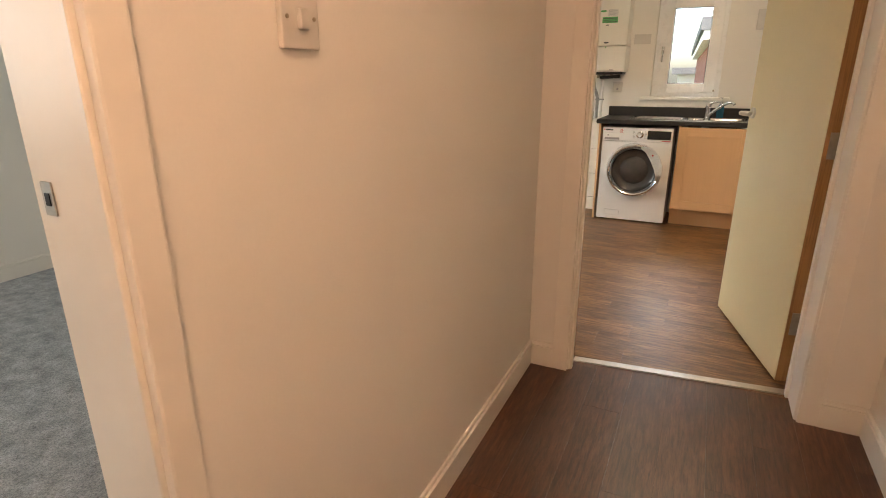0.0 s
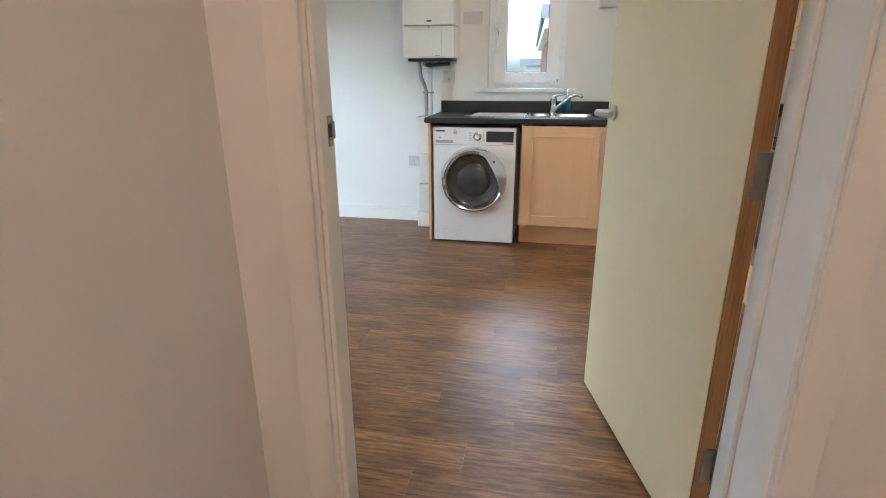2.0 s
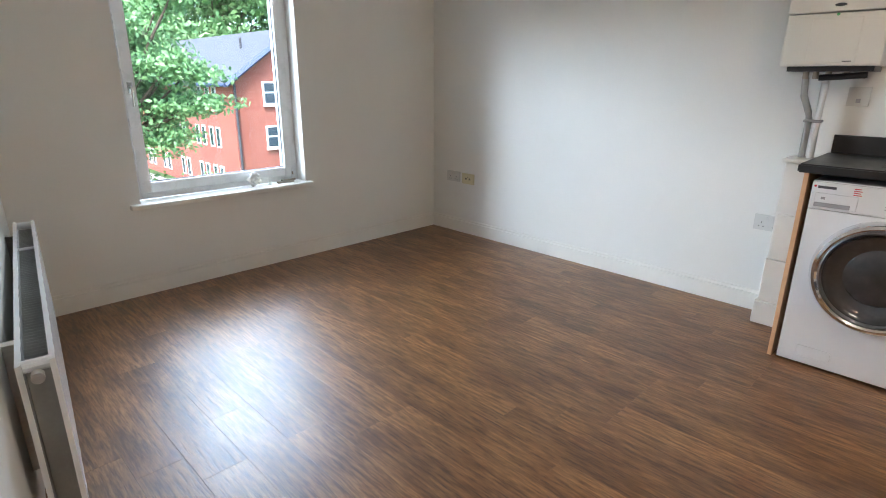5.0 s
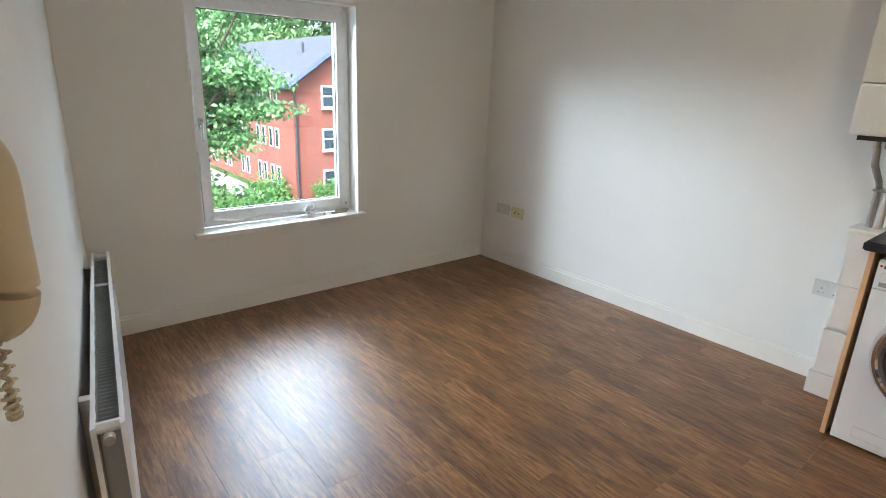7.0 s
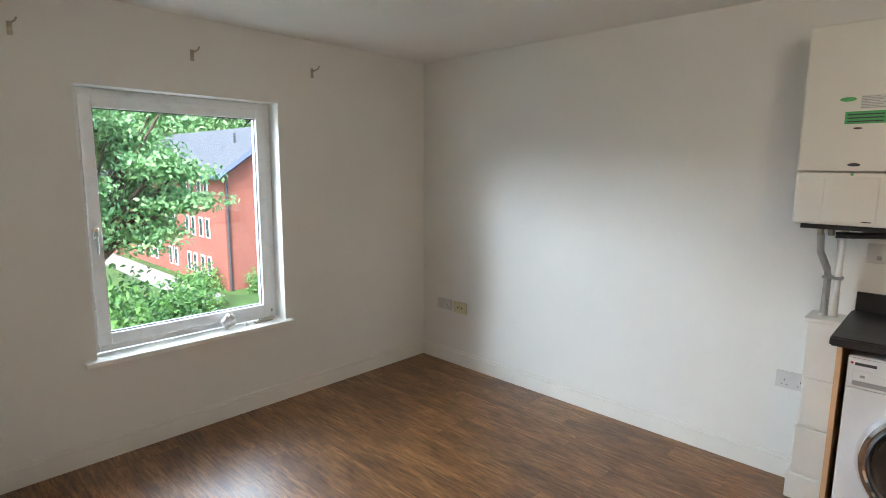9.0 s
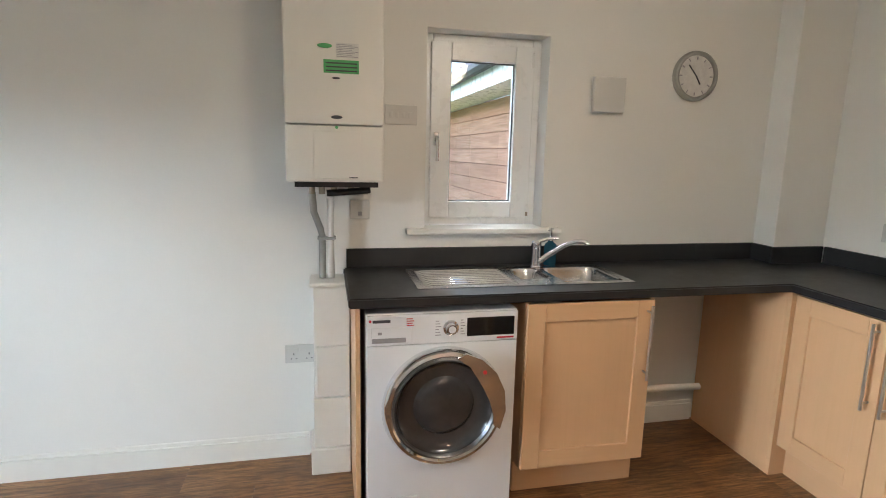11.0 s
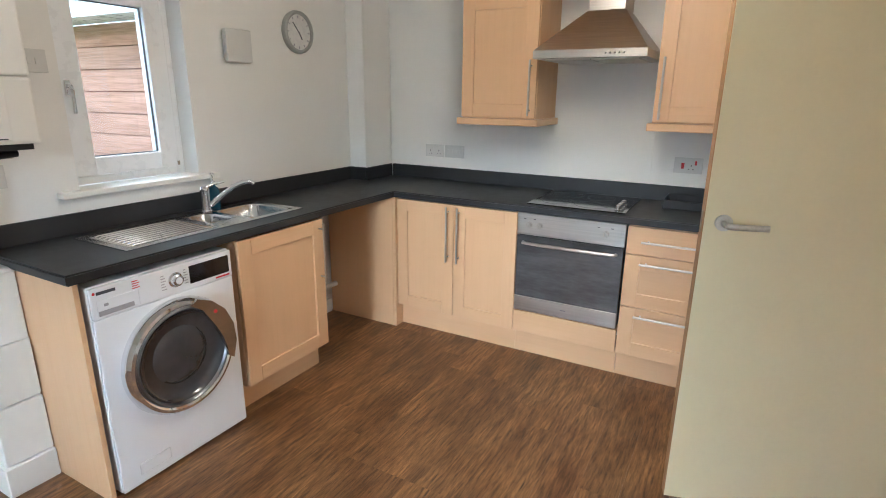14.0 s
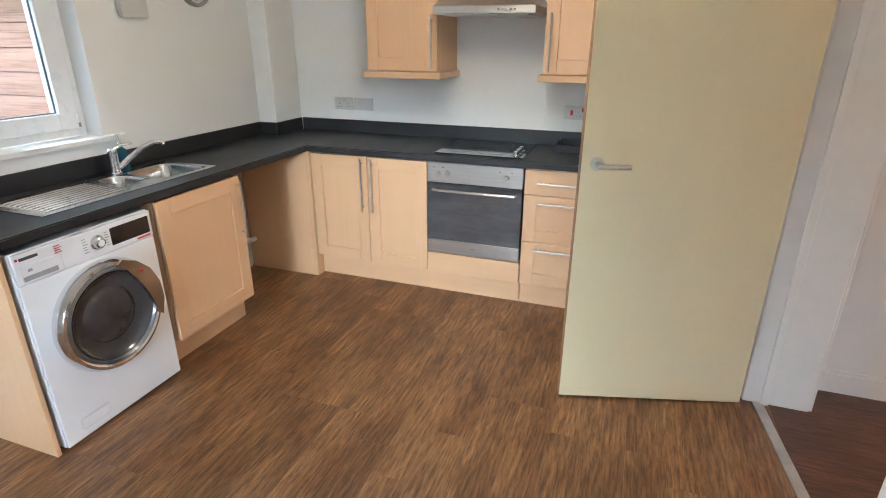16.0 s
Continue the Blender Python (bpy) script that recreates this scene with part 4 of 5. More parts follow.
# ---- fridge freezer ----
FX, FY0, FY1 = 1.733, 3.512, 4.046
fr = thing("fridge_freezer", (2.0, 3.78, 0), "tall white fridge freezer with two doors", "fridge freezer")
part("body", box_bm(FX + 0.062, FY0 + 0.002, 0.03, 2.35, FY1 - 0.002, 1.66, 0.006), ENAMEL, fr)
part("door_seal", box_bm(FX + 0.052, FY0 + 0.012, 0.04, FX + 0.0615, FY1 - 0.012, 1.65), RUBBER, fr)
dtop = part("door", box_bm(FX, FY0, 0.735, FX + 0.0515, FY1, 1.664, 0.010, seg=3), ENAMEL, fr, "", True)
dlow = part("door", box_bm(FX, FY0, 0.030, FX + 0.0515, FY1, 0.729, 0.010, seg=3), ENAMEL, fr, "", True)
part("badge", box_bm(FX - 0.0015, 3.742, 1.452, FX + 0.001, 3.812, 1.512), INK, dtop, "black square badge")
part("badge_bar", box_bm(FX - 0.0028, 3.752, 1.457, FX - 0.0012, 3.802, 1.468), PAPER, dtop)
for dpart, z0, z1 in ((dtop, 0.765, 0.985), (dlow, 0.495, 0.715)):
    hh = part("handle", box_bm(FX - 0.045, 4.010, z0, FX - 0.028, 4.030, z1, 0.006, seg=2), ENAMEL, dpart, "white bracket handle", True)
    for z in (z0 + 0.012, z1 - 0.012):
        part("bracket", box_bm(FX - 0.029, 4.006, z - 0.012, FX + 0.003, 4.034, z + 0.012, 0.004), ENAMEL, hh)
for y in (FY0 + 0.04, FY1 - 0.04):
    for x in (FX + 0.1, 2.3):
        part("foot", cyl_bm((x, y, 0.015), "Z", 0.018, 0.03, 12), PLASTIC, fr)

# ---- boiler, pipes, boxing ----
bo = thing("boiler", (-0.09, 6.44, 1.306), "white wall-hung combination boiler with a drop-down flap", "boiler")
BX, BXX, BYF = -0.285, 0.098, 6.316
part("casing", box_bm(BX, BYF, 1.538, BXX, YN - 0.002, 2.14, 0.008, seg=2), BOILER, bo)
lc = part("lower_casing", box_bm(BX, BYF - 0.002, 1.312, BXX, YN - 0.002, 1.534, 0.010, seg=2), BOILER, bo)
part("flap", box_bm(BX + 0.105, BYF - 0.006, 1.325, BX + 0.292, BYF - 0.0025, 1.512, 0.002), BOILER, lc)
part("flap_mark", box_bm(BX + 0.245, BYF - 0.0072, 1.329, BX + 0.278, BYF - 0.0058, 1.333), INK, lc)
part("lamp", cyl_bm((BX + 0.197, BYF - 0.003, 1.527), "Y", 0.006, 0.003, 14), GREEN, lc)
for zx, zz, ww, hh2, mt in ((0.198, 1.566, 0.022, 0.007, INK), (0.197, 1.714, 0.016, 0.004, INK), (0.155, 1.832, 0.028, 0.009, GREEN)):
    bm = lathe_bm([(0.0, 0.002), (0.9, 0.002), (1.0, 0.0)], (0, 0, 0), "-Y", 24)
    bmesh.ops.scale(bm, vec=(ww, 1.0, hh2), verts=bm.verts)
    bmesh.ops.translate(bm, vec=(BX + zx, BYF - 0.0005, zz), verts=bm.verts)
    part("badge", bm, mt, bo)
stk = part("sticker", box_bm(BX + 0.197, BYF - 0.0012, 1.79, BX + 0.285, BYF - 0.0002, 1.845), PAPER, bo, "printed paper sticker")
for i in range(8):
    part("text_bar", box_bm(BX + 0.20, BYF - 0.0018, 1.794 + i * 0.0062, BX + 0.282 - 0.012 * ((i * 5) % 3), BYF - 0.0012, 1.7962 + i * 0.0062), GREYINK, stk)
stg = part("sticker", box_bm(BX + 0.150, BYF - 0.0014, 1.732, BX + 0.285, BYF - 0.0002, 1.782), GREEN, bo, "green service sticker")
for i in range(3):
    part("text_bar", box_bm(BX + 0.158, BYF - 0.0022, 1.739 + i * 0.014, BX + 0.278, BYF - 0.0014, 1.744 + i * 0.014), INK, stg)
part("underside", box_bm(BX + 0.03, 6.34, 1.290, BXX - 0.02, 6.54, 1.3118), BLACK, bo)
for x in (-0.19, -0.15, -0.10, -0.03, 0.03):
    part("valve", cyl_bm((x, 6.42, 1.274), "Z", 0.013, 0.034, 12), BRASSY, bo, "", True)
part("valve_body", tube_bm([(-0.13, 6.40, 1.262), (-0.06, 6.40, 1.266), (0.05, 6.41, 1.275)], 0.014, 10), BLACK, bo, "", True)
pp = thing("pipes", (-0.13, 6.46, 0.88), "grey boiler pipes running down into the boxing", "pipe")
part("pipe", tube_bm([(-0.19, 6.43, 1.262), (-0.185, 6.44, 1.18), (-0.158, 6.47, 1.10), (-0.152, 6.475, 1.07), (-0.152, 6.475, 0.884)], 0.015, 12), COPPER, pp, "flexible grey pipe", True)
part("pipe", tube_bm([(-0.115, 6.43, 1.262), (-0.115, 6.47, 1.24), (-0.115, 6.475, 0.884)], 0.0165, 12), PLASTIC, pp, "white lagged pipe", True)
part("clip", box_bm(-0.172, 6.455, 1.055, -0.094, 6.497, 1.068, 0.003), COPPER, pp)
bx = thing("pipe_boxing", (-0.13, 6.47, 0), "white painted pipe boxing with a capped top", "pipe boxing")
part("panel", box_bm(-0.195, 6.390, 0.36, -0.040, YN - 0.002, 0.862, 0.003), GLOSS, bx)
part("panel", box_bm(-0.200, 6.380, 0.125, -0.040, YN - 0.002, 0.357, 0.003), GLOSS, bx)
part("hatch", box_bm(-0.185, 6.374, 0.375, -0.045, 6.3895, 0.60, 0.002), GLOSS, bx)
part("skirting", box_bm(-0.214, 6.366, 0.0, -0.040, YN - 0.002, 0.1235, 0.004), GLOSS, bx)
part("cap", box_bm(-0.210, 6.372, 0.8625, -0.038, YN - 0.002, 0.882, 0.004), GLOSS, bx)
vp = thing("waste_pipe", (1.5, 6.5, 0.2), "white waste pipe under the worktop", "pipe")
part("pipe", tube_bm([(1.21, 6.50, 0.235), (1.5, 6.50, 0.225), (1.84, 6.50, 0.215)], 0.018, 12), PLASTIC, vp, "", True)

# ---- sockets, switches, clock, vent ----
def wall_plate(m, w, h, kind, label, category, material=None, group=""):
    """A wall plate in its own space: x across, z up, facing -y; kind says what it carries."""
    mt = material or SOCKETP
    t = thing("wall_plate" if kind == "blank" else ("light_switch" if kind in ("rocker", "pull") else "wall_socket"), m, label, category, group, local=True)
    part("plate", box_bm(-w / 2, -0.011, -h / 2, w / 2, 0, h / 2, 0.003, seg=2), mt, t)
    y = -0.0118
    if kind == "double":
        for s in (-1, 1):
            cx = s * w * 0.235
            for dx, dz, a, b in ((0, 0.0, 0.004, 0.009), (-0.011, -0.022, 0.007, 0.004), (0.011, -0.022, 0.007, 0.004)):
                part("slot", box_bm(cx + dx - a / 2, y, dz - b / 2, cx + dx + a / 2, -0.0108, dz + b / 2), INK, t)
            part("switch", box_bm(s * 0.012 - 0.005, -0.0145, 0.012, s * 0.012 + 0.005, -0.0105, 0.032, 0.001), mt, t)
    elif kind == "cooker":
        part("switch", box_bm(-0.036, -0.0145, -0.018, -0.020, -0.0105, 0.014, 0.001), RED, t, "red rocker switch")
        part("switch", box_bm(0.034, -0.0145, 0.004, 0.044, -0.0105, 0.028, 0.001), RED, t, "red rocker switch")
        for dx, dz, a, b in ((0, 0.0, 0.004, 0.009), (-0.011, -0.020, 0.007, 0.004), (0.011, -0.020, 0.007, 0.004)):
            part("slot", box_bm(0.016 + dx - a / 2, y, dz - b / 2, 0.016 + dx + a / 2, -0.0108, dz + b / 2), INK, t)
    elif kind == "single":
        for dx, dz, a, b in ((0, 0.004, 0.004, 0.009), (-0.011, -0.018, 0.007, 0.004), (0.011, -0.018, 0.007, 0.004)):
            part("slot", box_bm(dx - a / 2, y, dz - b / 2, dx + a / 2, -0.0108, dz + b / 2), INK, t)
    elif kind == "grid":
        for i in range(4):
            part("switch", box_bm(-w * 0.36 + i * w * 0.19, -0.0145, -0.012, -w * 0.36 + i * w * 0.19 + 0.013, -0.0105, 0.012, 0.001), mt, t)
    elif kind == "spur":
        part("switch", box_bm(-0.006, -0.0145, -0.004, 0.008, -0.0105, 0.022, 0.001), mt, t)
        part("fuse_holder", box_bm(-0.008, -0.0135, -0.028, 0.010, -0.0105, -0.010, 0.001), GREYINK, t)
    elif kind == "tv":
        for cx in (-0.020, 0.020):
            part("slot", box_bm(cx - 0.007, y, -0.007, cx + 0.007, -0.0108, 0.007), INK, t)
        part("slot", box_bm(-0.005, y, 0.012, 0.005, -0.0108, 0.018), INK, t)
    elif kind == "rocker":
        part("rocker", box_bm(-0.010, -0.020, -0.016, 0.010, -0.0105, 0.016, 0.002), mt, t)
        for s in (-1, 1):
            part("screw", cyl_bm((s * w * 0.36, -0.0115, 0.002), "Y", 0.0035, 0.002, 12), BRASSY, t)
    return t


FN, FE, FS, FW2 = Matrix.Identity(4), Matrix.Rotation(radians(-90), 4, "Z"), Matrix.Rotation(radians(180), 4, "Z"), Matrix.Rotation(radians(90), 4, "Z")
T = Matrix.Translation
wall_plate(T((-0.255, YN, 0.508)) @ FN, 0.146, 0.086, "double", "white double socket above the skirting board", "socket")
wall_plate(T((-2.64, YN, 0.468)) @ FN, 0.146, 0.086, "double", "white double socket in the room corner", "socket")
wall_plate(T((-2.475, YN, 0.463)) @ FN, 0.130, 0.086, "tv", "yellowed aerial and phone socket plate", "socket", YELLOWED)
wall_plate(T((0.200, YN, 1.600)) @ FN, 0.146, 0.086, "grid", "white switch plate beside the boiler", "switch")
wall_plate(T((0.015, YN, 1.178)) @ FN, 0.088, 0.088, "spur", "white fused spur below the boiler", "switch")
wall_plate(T((1.36, YN, 0.54)) @ FN, 0.088, 0.088, "single", "white single socket under the worktop", "socket")
wall_plate(T((XE, 6.045, 1.112)) @ FE, 0.146, 0.086, "double", "white double socket above the worktop", "socket")
wall_plate(T((XE, 5.888, 1.112)) @ FE, 0.146, 0.086, "grid", "white grid switch plate above the worktop", "switch")
wall_plate(T((XE - 0.006, 4.393, 1.120)) @ FE, 0.150, 0.088, "cooker", "cooker socket plate with red switches", "socket")
wall_plate(T((XE - 0.006, 4.208, 1.122)) @ FE, 0.150, 0.088, "double", "white double socket beside the fridge", "socket")
wall_plate(T((HX0, 1.685, 1.362)) @ FW2, 0.09, 0.09, "rocker", "cream light switch on the hall wall", "light switch")

ck = thing("wall_clock", (1.66, YN, 1.838), "round grey wall clock with a white face", "clock")
part("case", lathe_bm([(0.0, 0.0), (0.118, 0.0), (0.121, 0.012), (0.117, 0.030), (0.110, 0.034), (0.100, 0.030), (0.098, 0.020)], (1.66, YN - 0.001, 1.838), "-Y", 56), COPPER, ck, "grey rim", True)
part("face", cyl_bm((1.66, YN - 0.018, 1.838), "Y", 0.099, 0.004, 56), PAPER, ck, "white dial")
for i in range(12):
    a = radians(30 * i)
    r0, r1 = (0.078, 0.092)
    part("numeral", tube_bm([(1.66 + r0 * math.sin(a), YN - 0.0215, 1.838 + r0 * math.cos(a)), (1.66 + r1 * math.sin(a), YN - 0.0215, 1.838 + r1 * math.cos(a))], 0.0028, 6), GREYINK, ck)
for ang, ln, wd in ((-42, 0.068, 0.0032), (148, 0.045, 0.0038)):
    a = radians(ang)
    part("pointer", tube_bm([(1.66, YN - 0.024, 1.838), (1.66 + ln * math.sin(a), YN - 0.024, 1.838 + ln * math.cos(a))], wd, 6), INK, ck)
vt = thing("wall_vent", (1.19, YN, 1.737), "square white wall vent cover", "vent")
part("cover", box_bm(1.108, YN - 0.046, 1.645, 1.272, YN - 0.020, 1.808, 0.006, seg=2), SOCKETP, vt)
part("back", box_bm(1.122, YN - 0.0198, 1.662, 1.258, YN - 0.0005, 1.795), PLASTIC, vt)

# ---- radiator and door phone ----
SLANT = math.atan2(SYB - KY, KX - XW)
ALONG = Matrix.Rotation(math.pi - SLANT, 4, "Z")
ra = thing("radiator", Matrix.Translation((-1.795, south(-1.795), 0.0)) @ ALONG, "white double panel radiator on the wall", "radiator", local=True)
RL = 0.825
for y0, y1 in ((-0.044, -0.032), (-0.110, -0.098)):
    outline = [(RL, y1), (-RL, y1)]
    for i in range(76):
        x = -RL + 0.012 + i * (2 * RL - 0.024) / 75
        outline.append((x, y0 - (0.0012 if (i // 2) % 2 else 0.0)))
    part("panel", prism_bm(outline, 0.13, 0.60), ENAMEL, ra)
bm = bmesh.new()
for i in range(70):
    x = -RL + 0.05 + i * (2 * RL - 0.1) / 70
    box_bm(x, -0.097, 0.16, x + 0.002, -0.047, 0.575, 0.0, bm)
part("convector", bm, COPPER, ra, kind="stuff")
for x, r in ((-RL + 0.03, 0.016), (0.35, 0.006), (RL - 0.03, 0.016)):
    part("link", tube_bm([(x, -0.038, 0.585), (x, -0.104, 0.585)], r, 12), ENAMEL, ra)
part("bleed_plug", cyl_bm((-RL - 0.008, -0.071, 0.57), "X", 0.014, 0.024, 16), STEEL, ra, "", True)
for x in (-RL + 0.2, RL - 0.2):
    part("bracket", box_bm(x, -0.0315, 0.2, x + 0.03, -0.001, 0.58), STEEL, ra)
vv = part("valve", cyl_bm((-RL - 0.035, -0.045, 0.16), "Z", 0.017, 0.10, 16), PLASTIC, ra, "white radiator valve", True)
part("tail", tube_bm([(-RL + 0.002, -0.055, 0.16), (-RL - 0.035, -0.045, 0.16), (-RL - 0.036, -0.045, 0.0)], 0.008, 10), COPPER, vv)

ph = thing("door_phone", T((-0.23, south(-0.23), 1.310)) @ ALONG, "aged cream door entry phone with a coiled cord", "door phone", local=True)
part("base", box_bm(-0.05, -0.030, -0.10, 0.05, -0.001, 0.105, 0.008, seg=2), AGED, ph)
shell = []
for k in range(25):
    s = -1 + k / 12
    shell.append((-0.012, -0.058 + 0.022 * abs(s) ** 5, 0.112 * s))
bm = tube_bm(shell, [0.006 + 0.017 * (1 - abs(-1 + k / 12) ** 6) - 0.003 * math.cos(math.pi * (-1 + k / 12) * 0.5) for k in range(25)], 20)
part("handset", bm, AGED, ph, "cream handset", True)
cord = []
for i in range(150):
    s = i / 149
    an = 2 * math.pi * 18 * s
    drop = -0.11 - 0.105 * math.sin(math.pi * s)
    cord.append((-0.012 + 0.035 * s + 0.006 * math.cos(an), -0.030 - 0.006 * math.sin(an), drop))
part("cord", tube_bm(cord, 0.0022, 6), AGED, ph, "coiled cord", True)

# ---- curtain hooks and things on the sill ----
for y in (3.991, 4.783, 5.545):
    hk = thing("curtain_hook", (XW, y, 2.15), "small metal curtain pole bracket on the wall", "bracket", "brackets above the window")
    part("plate", box_bm(XW, y - 0.010, 2.115, XW + 0.004, y + 0.010, 2.175, 0.001), BRASSY, hk)
    part("arm", tube_bm([(XW + 0.003, y, 2.155), (XW + 0.05, y, 2.16), (XW + 0.06, y + 0.012, 2.17), (XW + 0.055, y + 0.02, 2.185)], 0.0045, 8), BRASSY, hk)
sg = thing("plastic_bag", (-2.93, 4.93, WZ0), "crumpled clear plastic bag on the window board", "plastic bag")
bm = bmesh.new()
bmesh.ops.create_icosphere(bm, subdivisions=3, radius=0.05)
for v in bm.verts:
    k = noise.noise(v.co * 40) * 0.5 + 0.75
    v.co = Vector((v.co.x * 0.7 * k, v.co.y * 1.0 * k, max(-0.0495, v.co.z * (1.25 if v.co.z > 0 else 1.0) * k) + 0.0))
zmin = min(v.co.z for v in bm.verts)
bmesh.ops.translate(bm, vec=(-2.93, 4.93, WZ0 - zmin), verts=bm.verts)
part("film", bm, PAPER, sg)
hp2 = thing("metal_bracket", (-2.93, 5.14, WZ0), "small dark metal fittings lying on the window board", "bracket")
part("bar", box_bm(-2.955, 5.10, WZ0, -2.925, 5.22, WZ0 + 0.012, 0.002), BRASSY, hp2)
part("bar", box_bm(-2.95, 5.13, WZ0 + 0.0122, -2.93, 5.235, WZ0 + 0.024, 0.002), BRASSY, hp2)
part("plug", lathe_bm([(0.0, 0.0), (0.013, 0.0), (0.010, 0.014), (0.004, 0.03), (0.0, 0.031)], (-2.935, 5.04, WZ0), "Z", 14), PAPER, hp2, "", True)

# ---- outside ----
GZ = -5.2
setting("ground", box_bm(-400, -400, GZ - 0.3, 400, 400, GZ), GRASS, "mown grass around the houses", "grass")
setting("path", prism_bm([(-24, 6.4), (-20, 7.4), (-27, 15.5), (-60, 15.5), (-60, 13.7), (-27.5, 13.7)], GZ, GZ + 0.03), PATH_M, "pale paved path beside the brick house", "path")

apt = thing("apartment_building", (-28, 16.15, GZ), "red brick three-storey apartment building with slate roof", "building")
EV, AX0, AX1, AY0, AY1, RZ = 1.22, -45.0, -28.0, 16.15, 23.6, 3.85
bm = bmesh.new()
ym = (AY0 + AY1) / 2
for x in (AX1, AX0):
    vs = [bm.verts.new(p) for p in ((x, AY0, GZ), (x, AY1, GZ), (x, AY1, EV), (x, ym, RZ - 0.25), (x, AY0, EV))]
    bm.faces.new(vs if x == AX1 else vs[::-1])
bm.verts.ensure_lookup_table()
for i in range(5):
    j = (i + 1) % 5
    bm.faces.new((bm.verts[i], bm.verts[5 + i], bm.verts[5 + j], bm.verts[j]))
bmesh.ops.recalc_face_normals(bm, faces=bm.faces)
part("wall", bm, REDBRICK, apt)
for s in (-1, 1):
    y0, y1 = (AY0 - 0.45, ym) if s < 0 else (AY1 + 0.45, ym)
    bm = bmesh.new()
    slope = (RZ - EV) / (ym - AY0)
    ze = EV - 0.45 * slope
    vs = [bm.verts.new(p) for p in ((AX1 + 0.3, y0, ze), (AX0 - 0.3, y0, ze), (AX0 - 0.3, y1, RZ), (AX1 + 0.3, y1, RZ))]
    v2 = [bm.verts.new((v.co.x, v.co.y, v.co.z + 0.12)) for v in vs]
    bm.faces.new(vs[::-1]), bm.faces.new(v2)
    for i in range(4):
        bm.faces.new((vs[i], vs[(i + 1) % 4], v2[(i + 1) % 4], v2[i]))
    bmesh.ops.recalc_face_normals(bm, faces=bm.faces)
    part("roof", bm, SLATE, apt)
    part("bargeboard", tube_bm([(AX1 + 0.31, y0, ze + 0.02), (AX1 + 0.31, y1, RZ + 0.02)], 0.16, 4), BLUEPAINT, apt, "blue bargeboard")
part("gutter", tube_bm([(AX1 + 0.3, AY0 - 0.48, EV - 0.30), (AX0, AY0 - 0.48, EV - 0.30)], 0.09, 8), BLUEPAINT, apt)
part("downpipe", tube_bm([(AX1 + 0.08, AY0 + 0.12, EV - 0.2), (AX1 + 0.08, AY0 + 0.12, GZ)], 0.07, 8), INK, apt)
part("vent_pipe", tube_bm([(AX1 - 3.2, 18.4, 2.6), (AX1 - 3.2, 18.4, 3.5)], 0.07, 8), INK, apt)
for z in (-0.12, -2.48, -4.84):
    for y in (18.4, 21.4):
        w = part("window", box_bm(AX1 + 0.001, y - 0.55, z, AX1 + 0.05, y + 0.75, z + 1.25), UPVC, apt)
        part("pane", box_bm(AX1 + 0.051, y - 0.45, z + 0.1, AX1 + 0.055, y + 0.65, z + 0.62), DIMGLASS, w)
        part("pane", box_bm(AX1 + 0.051, y - 0.45, z + 0.70, AX1 + 0.055, y + 0.65, z + 1.15), DIMGLASS, w)
        part("sill", box_bm(AX1 + 0.051, y - 0.6, z - 0.08, AX1 + 0.15, y + 0.8, z - 0.002), PAPER, w)
for x in (-30.0, -32.0, -35.0, -38.5, -41.5):
    for z in (-0.28, -2.5, -4.7):
        for k in (0, 0.9):
            w = part("window", box_bm(x - k - 0.5, AY0 - 0.05, z, x - k, AY0 - 0.001, z + 1.15), UPVC, apt)
            part("pane", box_bm(x - k - 0.43, AY0 - 0.054, z + 0.08, x - k - 0.07, AY0 - 0.051, z + 1.06), DIMGLASS, w)
far = thing("terrace_house", (-52, 17.0, GZ), "further red brick wing of the apartment block", "building")
part("wall", box_bm(-62, 15.6, GZ, -45.5, 25, 0.8), REDBRICK, far)
part("roof", prism_bm([(-62.4, 15.1), (-45.2, 15.1), (-45.2, 20.4), (-62.4, 20.4)], 0.8, 1.1), SLATE, far)
for x in (-46.6, -48.6, -50.6):
    for z in (-0.3, -2.6, -4.7):
        w = part("window", box_bm(x - 0.5, 15.54, z, x, 15.599, z + 1.1), UPVC, far)
        part("pane", box_bm(x - 0.43, 15.535, z + 0.08, x - 0.07, 15.539, z + 1.0), DIMGLASS, w)


def leaf_cloud(rng, blobs, count, size):
    """Many small folded leaves scattered through blobs of (centre, radii)."""
    verts, faces = [], []
    wts = np.array([b[1][0] * b[1][1] * b[1][2] for b in blobs])
    wts = wts / wts.sum()
    for bi in rng.choice(len(blobs), count, p=wts):
        c, r = blobs[bi]
        d = rng.normal(size=3)
        d /= np.linalg.norm(d)
        p = np.array(c) + d * np.array(r) * rng.uniform(0.05, 1.6)
        a = rng.normal(size=3)
        a /= np.linalg.norm(a)
        b = np.cross(a, rng.normal(size=3))
        b /= np.linalg.norm(b) + 1e-9
        s = size * rng.uniform(0.6, 1.3)
        k = len(verts)
        verts += [tuple(p - a * s), tuple(p + b * s * 0.5 + (0, 0, s * 0.15)), tuple(p + a * s), tuple(p - b * s * 0.5 + (0, 0, s * 0.15))]
        faces += [(k, k + 1, k + 2), (k, k + 2, k + 3)]
    me = bpy.data.meshes.new("crown")
    me.from_pydata(verts, [], faces)
    return me


